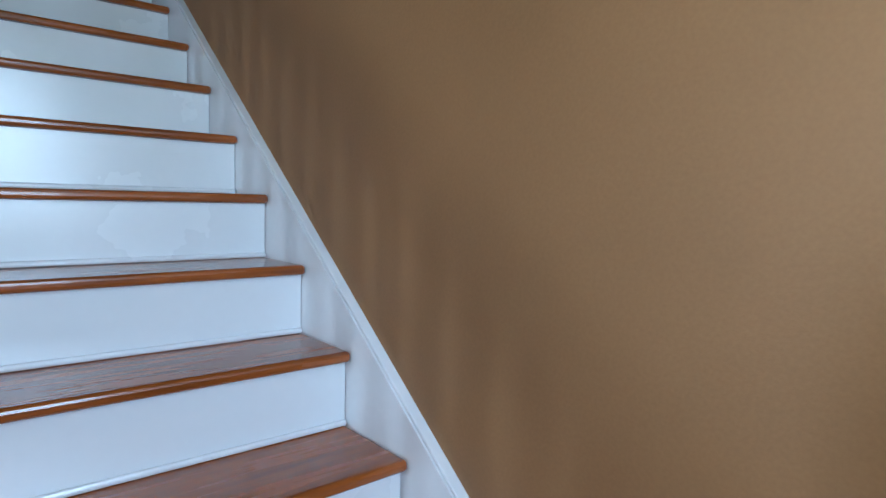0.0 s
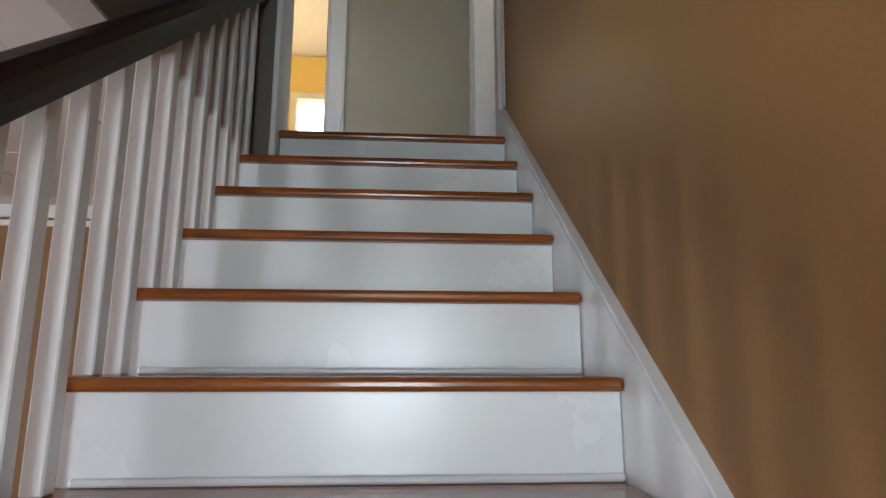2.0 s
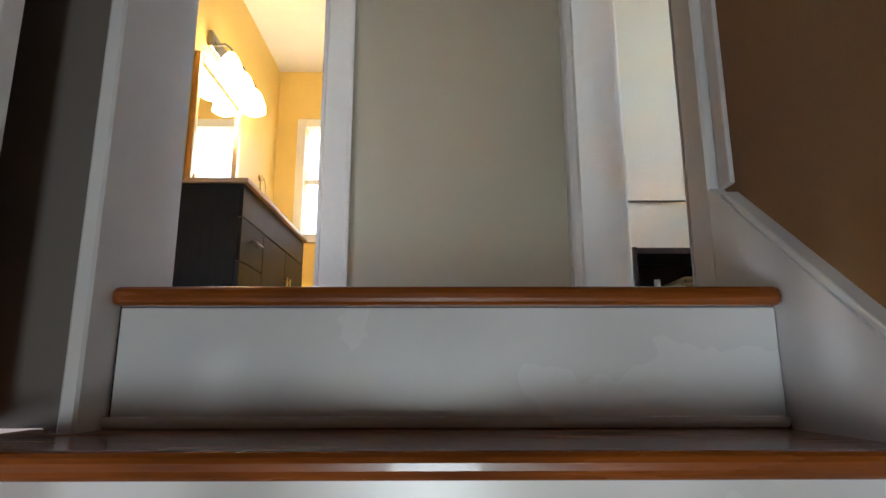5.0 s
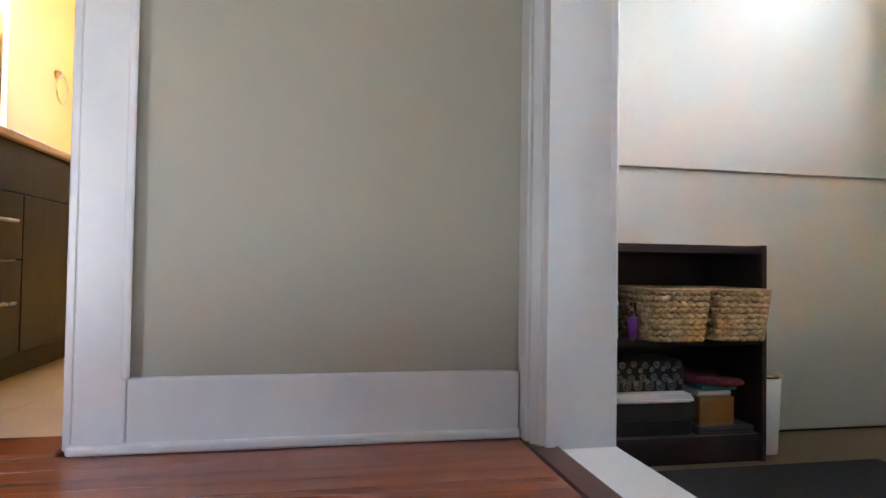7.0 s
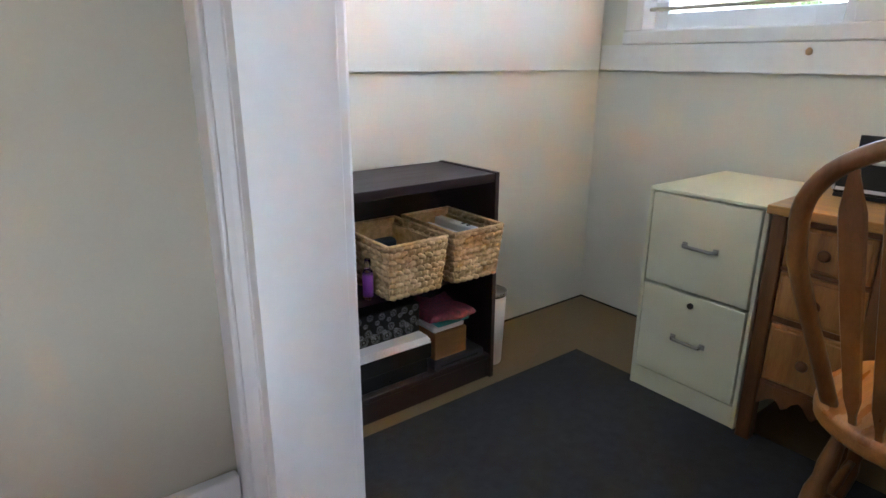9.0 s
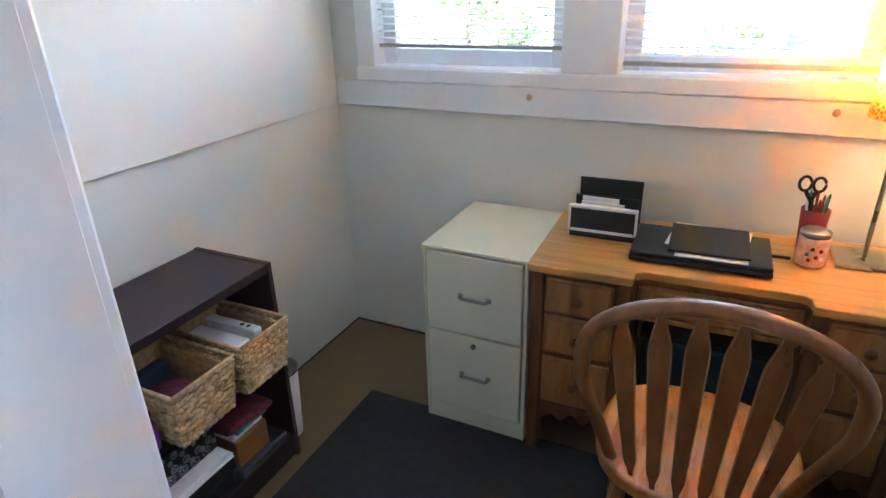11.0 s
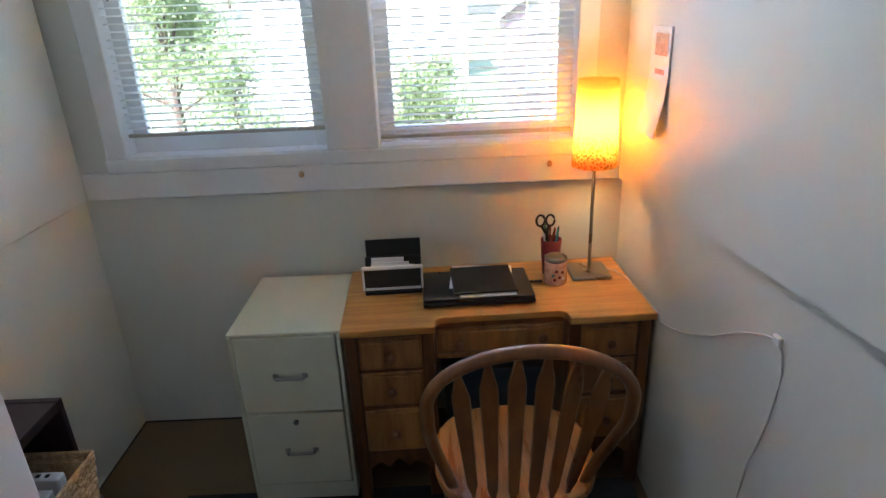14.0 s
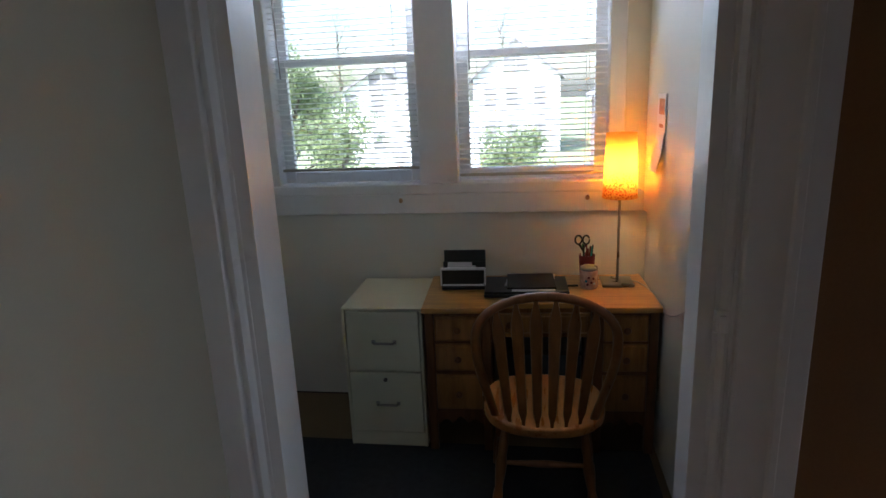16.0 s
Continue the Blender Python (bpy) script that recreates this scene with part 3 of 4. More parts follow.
struct("wall_bath_left", box((BX - 0.12, PY + 0.12, -0.1), (BX, BY + 0.12, 2.4), 0), "yellow", "yellow bathroom wall behind the vanity")
bw = (-1.56, -0.95, 1.0, 1.9)
struct("wall_bath_back", merge(box((BX, BY, -0.1), (bw[0], BY + 0.12, 2.4), 0), box((bw[1], BY, -0.1), (0.1, BY + 0.12, 2.4), 0), box((bw[0], BY, -0.1), (bw[1], BY + 0.12, bw[2]), 0), box((bw[0], BY, bw[3]), (bw[1], BY + 0.12, 2.4), 0)), "yellow", "yellow bathroom wall with a window")
struct("wall_bath_right", box((0.0, PY + 0.12, -0.1), (0.1, BY, 2.4), 0), "yellow", "yellow bathroom wall")
struct("wall_bath_front", merge(box((-0.902, PY + 0.1205, 0), (-0.001, PY + 0.126, 2.4), 0), box((-1.72, PY + 0.1205, 2.04), (-0.902, PY + 0.126, 2.4), 0)), "yellow", "yellow inner face of the bathroom wall")
struct("ceiling_bath", box((BX - 0.1, PY + 0.121, 2.4), (0.1, BY + 0.1, 2.5), 0), "ceil", "white bathroom ceiling")


# ---- office things ----
def filing_cabinet():
    t = thing("filing_cabinet", (1.472, 1.162, OFF), "almond two-drawer metal filing cabinet beside the desk", "filing cabinet")
    part("body", box((0.035, 0, 0.0), (0.47, 0.383, 0.7105), 0.003), "cabinet", t)
    part("top_plate", box((0.0, 0.0, 0.711), (0.47, 0.383, 0.722), 0.003, 2), "cabinet", t)
    part("front_post", box((0.0, 0.0, 0), (0.0345, 0.013, 0.7105), 0.002), "cabinet", t)
    part("front_post", box((0.0, 0.370, 0), (0.0345, 0.383, 0.7105), 0.002), "cabinet", t)
    part("kick_plate", box((0.002, 0.0135, 0), (0.0345, 0.3695, 0.078), 0.001), "cabinet", t)
    for z0, z1, hz in ((0.405, 0.708, 0.556), (0.084, 0.398, 0.238)):
        d = part("drawer", box((-0.004, 0.018, z0), (0.0345, 0.365, z1 - 0.002), 0.004, 2), "cabinet", t)
        part("handle", merge(tube([(-0.004, 0.135, hz), (-0.020, 0.136, hz), (-0.026, 0.141, hz), (-0.026, 0.229, hz), (-0.020, 0.234, hz), (-0.004, 0.235, hz)], 0.006), box((-0.007, 0.125, hz - 0.009), (-0.004, 0.143, hz + 0.009), 0.001), box((-0.007, 0.227, hz - 0.009), (-0.004, 0.245, hz + 0.009), 0.001)), "steel", d, "chrome handle", True)
    part("lock", rod((-0.011, 0.19, 0.362), (-0.003, 0.19, 0.362), 0.0095, 0.0095, 16), "darklock", t, "small round dull lock")


def desk():
    t = thing("desk", (1.468, 0.094, OFF), "honey oak kneehole desk with small knobbed drawers", "desk", turn=2.05)
    H, W, D = 0.738, 1.062, 0.498
    n0, n1, r, dp = 0.295, 0.745, 0.03, 0.062
    poly = [(0, 0), (0, n0 - 0.001)]
    for i in range(7):
        a = i / 6 * math.pi / 2
        poly.append((dp - r + r * math.sin(a), n0 + r - r * math.cos(a)))
    for i in range(7):
        a = i / 6 * math.pi / 2
        poly.append((dp - r + r * math.cos(a), n1 - r + r * math.sin(a)))
    poly += [(0, n1 + 0.001), (0, W), (D, W), (D, 0)]
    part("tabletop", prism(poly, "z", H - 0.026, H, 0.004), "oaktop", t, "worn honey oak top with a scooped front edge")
    F = 0.022
    for s, (a, b) in (("r", (0.008, 0.290)), ("l", (0.750, 1.054))):
        for yy in (a, b - 0.042):
            part("leg", box((F, yy, 0), (F + 0.042, yy + 0.042, H - 0.0265), 0.004), "oakdark", t)
            part("leg", box((D - 0.06, yy, 0), (D - 0.018, yy + 0.042, H - 0.0265), 0.004), "oakdark", t)
        part("side_panel", merge(box((F + 0.0425, a + 0.008, 0.17), (D - 0.0605, a + 0.024, H - 0.0265), 0.001), box((F + 0.0425, b - 0.024, 0.17), (D - 0.0605, b - 0.008, H - 0.0265), 0.001), box((D - 0.05, a + 0.043, 0.17), (D - 0.034, b - 0.043, H - 0.0265), 0.001)), "oak", t)
        y0, y1 = a + 0.0425, b - 0.0425
        for z0, z1 in ((H - 0.046, H - 0.027), (0.556, 0.566), (0.402, 0.418), (0.205, 0.219)):
            part("front_rail", box((F + 0.008, y0, z0), (F + 0.03, y1, z1), 0.001), "oakdark", t)
        ap = [(y0, 0.205), (y1, 0.205), (y1, 0.12)]
        for i in range(17):
            u = i / 16
            ap.append((y1 + (y0 - y1) * u, 0.135 + 0.03 * abs(math.sin(u * math.pi * 3)) * (0.5 + math.sin(u * math.pi))))
        ap.append((y0, 0.12))
        part("apron", prism(ap, "x", F + 0.010, F + 0.026), "oakdark", t, "scalloped apron under the drawers")
        for z0, z1 in ((0.568, 0.690), (0.420, 0.554), (0.221, 0.400)):
            d = part("drawer", merge(box((F + 0.004, y0 + 0.003, z0), (F + 0.026, y1 - 0.003, z1), 0.003), box((F - 0.004, y0 + 0.012, z0 + 0.010), (F + 0.004, y1 - 0.012, z1 - 0.010), 0.006, 2)), "oak", t)
            zc, yc = (z0 + z1) / 2, (y0 + y1) / 2
            kb = lathe([(0.007, 0), (0.0065, 0.008), (0.014, 0.014), (0.0165, 0.02), (0.014, 0.026), (0.006, 0.029)], seg=16)
            kb.transform(Matrix.Translation((F - 0.004, yc, zc)) @ Matrix.Rotation(radians(-90), 4, "Y"))
            part("knob", kb, "oakdark", d, "turned wooden knob", True)
    part("scoop_board", merge(box((dp + 0.012, 0.291, H - 0.05), (dp + 0.03, 0.749, H - 0.027), 0.002), box((0.03, 0.2905, 0.575), (dp + 0.03, 0.297, H - 0.027), 0.002), box((0.03, 0.743, 0.575), (dp + 0.03, 0.7495, H - 0.027), 0.002)), "chairwood", t)
    d = part("drawer", merge(box((dp + 0.008, 0.30, 0.592), (dp + 0.30, 0.74, 0.686), 0.003), box((dp + 0.0, 0.312, 0.602), (dp + 0.008, 0.728, 0.676), 0.004)), "oak", t, "shallow centre drawer with two knobs")
    for yc in (0.375, 0.665):
        kb = lathe([(0.007, 0), (0.0065, 0.008), (0.014, 0.014), (0.0165, 0.02), (0.014, 0.026), (0.006, 0.029)], seg=16)
        kb.transform(Matrix.Translation((dp, yc, 0.64)) @ Matrix.Rotation(radians(-90), 4, "Y"))
        part("knob", kb, "oakdark", d, "turned wooden knob", True)
    part("drawer_rail", box((dp + 0.004, 0.298, 0.572), (dp + 0.03, 0.742, 0.590), 0.002), "oak", t)


def chair():
    t = thing("chair", (0.95, 0.613, OFF), "oak hoop-back chair with arrow-shaped slats, facing the desk", "chair")
    S = 0.44
    # seat: a rounded shield
    poly = []
    for i in range(48):
        a = 2 * math.pi * i / 48
        u, v = math.cos(a), math.sin(a)
        poly.append((0.232 + 0.232 * math.copysign(abs(u) ** (0.85 if u < 0 else 0.7), u), (0.243 - 0.004 * u) * math.copysign(abs(v) ** 0.82, v)))
    seat = prism(poly, "z", S - 0.040, S)
    rim = [e for e in seat.edges if abs(e.verts[0].co.z - e.verts[1].co.z) < 1e-5]
    bmesh.ops.bevel(seat, geom=rim, offset=0.011, segments=3, affect="EDGES", profile=0.6)
    top = [max(seat.faces, key=lambda f: f.calc_center_median().z)]
    bmesh.ops.inset_region(seat, faces=top, thickness=0.045)
    bmesh.ops.translate(seat, verts=list({v for f in top for v in f.verts}), vec=(0, 0, -0.009))
    part("seat", seat, "litseat", t, "scooped lamp-lit oak seat", True)

    def half(h):
        """Half the hoop's width at a height over the seat."""
        if h < 0.40:
            return 0.190 + 0.053 * math.sin(min(1.0, h / 0.36) * math.pi / 2)
        return 0.243 * max(0.0, 1 - ((h - 0.40) / 0.174) ** 2.15) ** 0.5

    def back(h, y):
        """How far the leaning back stands from the seat's rear edge; its feet follow the seat's curve."""
        return 0.018 - 0.24 * h + 0.084 * (abs(y) / 0.19) ** 2 * max(0.0, 1 - h / 0.34)
    line = []
    for i in range(61):
        u = i / 60
        if u < 0.28 or u > 0.72:
            h = 0.40 * min(u, 1 - u) / 0.28
            line.append((math.copysign(half(h), 0.5 - u), h))
        else:
            a = (u - 0.28) / 0.44 * math.pi
            y = 0.243 * math.cos(a)
            line.append((y, 0.40 + 0.174 * max(0.0, 1 - (abs(y) / 0.243) ** 2) ** (1 / 2.15)))
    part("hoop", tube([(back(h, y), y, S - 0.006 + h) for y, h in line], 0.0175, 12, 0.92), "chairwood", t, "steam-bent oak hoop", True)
    for i in range(6):
        f = (i - 2.5) / 2.5
        yb, yt = 0.132 * f, 0.168 * f
        hi_ = 0.40 + 0.174 * max(0.0, 1 - (abs(yt) / 0.243) ** 2) ** (1 / 2.15) - 0.004
        prof = [(0.0, 0.0065), (0.045, 0.0070), (0.085, 0.0115), (0.125, 0.0160), (0.45, 0.0190), (0.80, 0.0225), (0.85, 0.0215), (0.92, 0.0135), (0.965, 0.0085), (1.0, 0.0075)]
        bm = bmesh.new()
        rows_ = []
        for q, w in prof:
            h = hi_ * q
            yc = yb + (yt - yb) * q
            x = back(h, yb)
            rows_.append([bm.verts.new((x + dx, yc + sw * w, S - 0.008 + h)) for dx, sw in ((-0.006, -0.85), (-0.006, 0.85), (0.0, 1), (0.006, 0.85), (0.006, -0.85), (0.0, -1))])
        for a, b in zip(rows_, rows_[1:]):
            for k in range(6):
                bm.faces.new((a[k], a[(k + 1) % 6], b[(k + 1) % 6], b[k]))
        bm.faces.new(rows_[0][::-1])
        bm.faces.new(rows_[-1])
        part("slat", bm, "chairwood", t, "flat arrow-shaped slat")
    feet = {}
    for sx, sy in ((0.09, 0.15), (0.09, -0.15), (0.37, 0.165), (0.37, -0.165)):
        fx = sx + (-0.085 if sx < 0.1 else 0.05)
        fy = sy * 1.32
        feet[(sx, sy)] = (fx, fy)
        part("leg", turned((fx, fy, 0.0), (sx, sy, S - 0.03), [0.011, 0.013, 0.016, 0.019, 0.02, 0.015, 0.019, 0.022, 0.023, 0.017, 0.02, 0.017, 0.014, 0.013]), "chairwood", t, "turned splayed leg", True)
    mid = lambda key, q: tuple(feet[key][i] * (1 - q) + key[i] * q for i in range(2)) + ((S - 0.03) * q,)
    for sy in (0.15, -0.15):
        k1, k2 = (0.09, sy), (0.37, math.copysign(0.165, sy))
        part("stretcher", turned(mid(k1, 0.38), mid(k2, 0.38), [0.008, 0.010, 0.014, 0.016, 0.014, 0.010, 0.008]), "chairwood", t, "", True)
    part("stretcher", turned(mid((0.09, 0.15), 0.62), mid((0.09, -0.15), 0.62), [0.008, 0.010, 0.013, 0.015, 0.013, 0.010, 0.008]), "chairwood", t, "", True)
    part("stretcher", turned(mid((0.37, 0.165), 0.45), mid((0.37, -0.165), 0.45), [0.008, 0.010, 0.013, 0.015, 0.013, 0.010, 0.008]), "chairwood", t, "", True)


def bookcase():
    t = thing("bookcase", (0.42, 1.873, OFF), "low espresso laminate bookcase holding baskets and papers", "bookcase")
    W, D, H = 0.684, 0.31, 0.757
    part("side", box((0, 0, 0), (0.018, D, H), 0.0015), "espresso", t)
    part("side", box((W - 0.018, 0, 0), (W, D, H), 0.0015), "espresso", t)
    part("top", box((0.0185, 0.004, H - 0.032), (W - 0.0185, D, H - 0.003), 0.0015), "espresso", t)
    part("shelf", box((0.0185, 0.010, 0.405), (W - 0.0185, D - 0.006, 0.427), 0.0015), "espresso", t)
    part("shelf", box((0.0185, 0.004, 0.078), (W - 0.0185, D - 0.006, 0.096), 0.0015), "espresso", t)
    part("plinth", box((0.0185, 0.012, 0), (W - 0.0185, 0.028, 0.077), 0.001), "espresso", t)
    part("back_panel", box((0.0185, D - 0.0055, 0.02), (W - 0.0185, D - 0.001, H - 0.004), 0), "espresso", t)


def basket(x0, x1, label, seed):
    y0, y1, h = 1.800, 2.10, 0.172
    t = thing("wicker_basket", (x0, y0, OFF + 0.428), label, "basket", "baskets in the bookcase")
    w, d = x1 - x0, y1 - y0
    tp = 0.03
    part("liner", merge(box((tp, tp, 0.0), (w - tp, d - tp, 0.008), 0), box((0.02, 0.024, 0.006), (w - 0.02, 0.028, h - 0.02), 0), box((0.006, d - 0.012, 0.006), (w - 0.006, d - 0.006, h), 0),
                        box((0.016, 0.028, 0.006), (0.020, d - 0.012, h - 0.02), 0), box((w - 0.020, 0.028, 0.006), (w - 0.016, d - 0.012, h - 0.02), 0)), "wicker", t)
    r = random.Random(seed)
    verts, faces = [], []

    def lump(a0, a1, z, p, u, nrm, hgt, tilt):
        """One flat strand of the plait, from a0 to a1 along its side."""
        n = len(verts)
        for q, sc in ((0.0, 0.55), (0.25, 1.0), (0.75, 1.0), (1.0, 0.55)):
            for k in range(6):
                a = 2 * math.pi * k / 6
                verts.append(p + u * (a0 + (a1 - a0) * q) + Vector((0, 0, z + math.cos(a) * hgt * sc + tilt * (q - 0.5))) + nrm * (math.sin(a) * 0.0066 * sc))
        for j in range(3):
            for k in range(6):
                faces.append((n + j * 6 + k, n + j * 6 + (k + 1) % 6, n + j * 6 + 6 + (k + 1) % 6, n + j * 6 + 6 + k))
        faces.append(tuple(n + k for k in range(6)))
        faces.append(tuple(n + 18 + k for k in range(6)))
    nrow = 9
    for (p, q, nrm) in ((Vector((0, 0.004, 0)), Vector((w, 0.004, 0)), Vector((0, -1, 0))), (Vector((0.004, 0, 0)), Vector((0.004, d, 0)), Vector((-1, 0, 0))),
                        (Vector((w - 0.004, 0, 0)), Vector((w - 0.004, d, 0)), Vector((1, 0, 0)))):
        run = (q - p).length
        u = (q - p).normalized()
        cols = round(run / 0.029)
        for i in range(nrow):
            for j in range(cols + 1):
                c0 = (j - (0.5 if i % 2 else 0.0) + r.uniform(-0.06, 0.06)) * run / cols
                a0, a1 = max(0.002, c0 - 0.002), min(run - 0.002, c0 + run / cols * 1.08)
                if a1 - a0 < 0.006:
                    continue
                lump(a0, a1, (i + 0.5) * h / nrow, p + nrm * r.uniform(-0.0008, 0.0008), u, nrm, h / nrow * r.uniform(0.46, 0.54), (0.011 if i % 2 else -0.009) * r.uniform(0.6, 1.2))
    for v in verts:
        f = 1 - 0.13 * (1 - v.z / h)
        v.x, v.y = w / 2 + (v.x - w / 2) * f, d / 2 + (v.y - d / 2) * f
    me = bpy.data.meshes.new("weave")
    me.from_pydata([tuple(v) for v in verts], [], faces)
    me.materials.append(M["wicker"])
    me.polygons.foreach_set("use_smooth", [True] * len(me.polygons))
    wv = new("weave", me)
    wv.parent = t
    tagged(wv, "chunky plaited seagrass", kind="stuff")
    part("rim", tube([(0.005, 0.005, h), (w / 2, 0.004, h), (w - 0.005, 0.005, h), (w - 0.005, d - 0.005, h), (0.005, d - 0.005, h), (0.005, 0.005, h)], 0.006), "wicker", t, "", True)
    return t


filing_cabinet()
desk()
chair()
bookcase()
basket(0.615, 0.836, "square seagrass basket with dark odds and ends", 1)
basket(0.858, 1.066, "square seagrass basket with white boxes", 2)
BZ = OFF + 0.428 + 0.0085
tagged(part("white_box", merge(box((0.90, 1.86, BZ), (0.955, 2.06, BZ + 0.135), 0.003)), "paper"), "small white cardboard box standing in the basket", "box")
wb = tagged(part("white_gadget", box((0.965, 1.85, BZ), (1.0, 2.05, BZ + 0.155), 0.006, 2), "whitep"), "white plastic gadget with two dark buttons", "gadget")
for dy in (0.03, 0.055):
    part("button", box((0.976, 1.85 + dy, BZ + 0.155), (0.988, 1.862 + dy, BZ + 0.158), 0.001), "blackp", wb)
tagged(part("grey_case", box((1.008, 1.90, BZ), (1.042, 2.06, BZ + 0.12), 0.004), "siding"), "grey plastic case in the basket", "case")
tagged(part("dark_bundle", lathe([(0.02, 0), (0.07, 0.02), (0.085, 0.05), (0.07, 0.085), (0.02, 0.1)], (0.71, 1.93, BZ), 14), "maroon", smooth=True), "dark red cloth bundle inside the basket", "cloth")
tagged(part("dark_pouch", box((0.62, 2.03, BZ), (0.80, 2.075, BZ + 0.11), 0.012, 3), "blueplastic"), "dark blue pouch inside the basket", "pouch")


def bottle(name, at, r, h, body, lab, cap, label, z0=0.0, z1=0.6):
    t = thing(name, at, label, "bottle")
    part("bottle_body", lathe([(r * 0.9, 0), (r, 0.006), (r, h * 0.68), (r * 0.5, h * 0.78)], seg=16), body, t, "", True)
    part("wrapper", lathe([(r + 0.0006, h * z0 + 0.01), (r + 0.0006, h * z1)], seg=16), lab, t, "printed wrapper", True)
    part("cap", lathe([(r * 0.55, h * 0.781), (r * 0.6, h * 0.80), (r * 0.58, h), (r * 0.4, h)], seg=14), cap, t, "", True)


SZ = OFF + 0.4275
bottle("spray_bottle", (0.597, 1.885, SZ), 0.016, 0.125, "jarglass", "purple", "jarglass", "small clear spray bottle with a purple label")
bottle("lotion_bottle", (0.543, 1.935, SZ), 0.024, 0.185, "whitep", "green", "whitep", "white lotion bottle with a green label", 0.25, 0.62)

# lower part of the bookcase
LZ = OFF + 0.0965
bd = thing("black_binder_box", (0.53, 1.895, LZ + 0.055), "black flat box under a pile of paper", "box")
part("box_body", box((0, 0, 0), (0.31, 0.23, 0.060), 0.003), "leather", bd)
tagged(part("black_tray", box((0.53, 1.90, LZ + 0.0005), (0.83, 2.14, LZ + 0.0545), 0.004), "blackp"), "black plastic tray on the bottom shelf", "tray")
pp = thing("paper_stack", (0.545, 1.885, LZ + 0.1155), "loose stack of white paper", "paper")
rp = random.Random(8)
for i in range(5):
    o = part("paper_wad", box((0, 0, 0), (0.275, 0.21, 0.0056), 0.0005), "paper", pp)
    o.matrix_local = pose(rp.uniform(-0.006, 0.006), rp.uniform(-0.006, 0.006), 0.006 * i, 0, 0, rp.uniform(-1.5, 1.5))
pb = thing("patterned_box", (0.545, 1.93, LZ + 0.1462), "black storage box printed with white ring patterns", "box")
part("box_body", box((0, 0, 0), (0.27, 0.17, 0.105), 0.003), "leather", pb)
for i in range(30):
    cx, cz, rr = 0.012 + 0.0086 * i, (0.020, 0.074, 0.046, 0.092, 0.033)[i % 5] + rp.uniform(-0.004, 0.004), (0.0155, 0.012, 0.008, 0.0075, 0.011)[(i * 3) % 5]
    rings = [tube([(cx + rr * q * math.cos(a * math.pi / 8), -0.0003, cz + rr * q * math.sin(a * math.pi / 8)) for a in range(17)], 0.0009, 4) for q in (1.0, 0.66)]
    part("printed_ring", merge(*rings, rod((cx, -0.0009, cz), (cx, 0.0, cz), rr * 0.22, None, 8)), "greyprint", pb)
wx = tagged(part("wooden_box", box((0.862, 1.905, LZ + 0.0005), (1.0, 2.10, LZ + 0.125), 0.003), "kraft"), "small tan wooden box on the bottom shelf", "box")
ct = thing("folded_cloth", (0.86, 1.90, LZ + 0.1262), "pile of folded patterned cloths", "cloth")
part("cloth_layer", box((0.0, 0.01, 0), (0.135, 0.19, 0.022), 0.010, 3), "paper", ct, "pale folded cloth")
part("cloth_layer", box((0.01, 0.0, 0.0225), (0.15, 0.19, 0.042), 0.009, 3), "teal", ct, "teal folded cloth")
cl = box((-0.025, -0.01, 0.0425), (0.175, 0.18, 0.072), 0.013, 3)
bmesh.ops.subdivide_edges(cl, edges=cl.edges[:], cuts=2, use_grid_fill=True)
for v in cl.verts:
    v.co += Vector((0, 0, 0.020 * noise.noise(v.co * 26) - 0.12 * max(0, v.co.x - 0.06) * (1 if v.co.z > 0.06 else 0.6)))
part("cloth_layer", cl, "maroon", ct, "maroon patterned cloth", True)
gd = thing("grey_console", (0.80, 1.882, LZ + 0.0005), "flat grey plastic device lying on the bottom shelf", "device")
part("shell", box((0.045, 0, 0), (0.262, 0.15, 0.030), 0.006, 2), "darkgrey", gd)
part("slot", box((0.07, -0.001, 0.012), (0.235, 0.002, 0.018), 0.0005), "blackp", gd)
tagged(part("magazine", box((0.497, 1.89, LZ + 0.0005), (0.509, 2.10, LZ + 0.27), 0.001), "paper"), "white magazine standing on edge", "magazine")

# waste bin behind the bookcase
wbn = thing("waste_bin", (1.176, 1.985, OFF), "slim white plastic waste bin against the wall", "waste bin")
part("bin_body", lathe([(0.052, 0.0), (0.064, 0.275), (0.061, 0.275), (0.049, 0.006)], seg=28), "whitep", wbn, "", True)
part("bin_rim", lathe([(0.063, 0.2755), (0.068, 0.277), (0.068, 0.287), (0.063, 0.289), (0.061, 0.277)], seg=28), "steel", wbn, "grey rim", True)

# rug
rg = box((0.215, 0.12, OFF + 0.0005), (1.512, 1.826, OFF + 0.007), 0.003)
tagged(part("rug", rg, "rug"), "thin charcoal rug on the painted floor", "rug")

# bin under the desk
ub = thing("storage_tub", (1.70, 0.42, OFF + 0.0005), "slate blue plastic tub under the desk", "storage tub")
part("tub", box((0, 0, 0), (0.2, 0.40, 0.40), 0.02, 3), "blueplastic", ub)
part("tub_lid", box((-0.01, -0.01, 0.4005), (0.21, 0.41, 0.425), 0.008, 2), "blackp", ub)

# ---- desk top things ----
DT = OFF + 0.7385


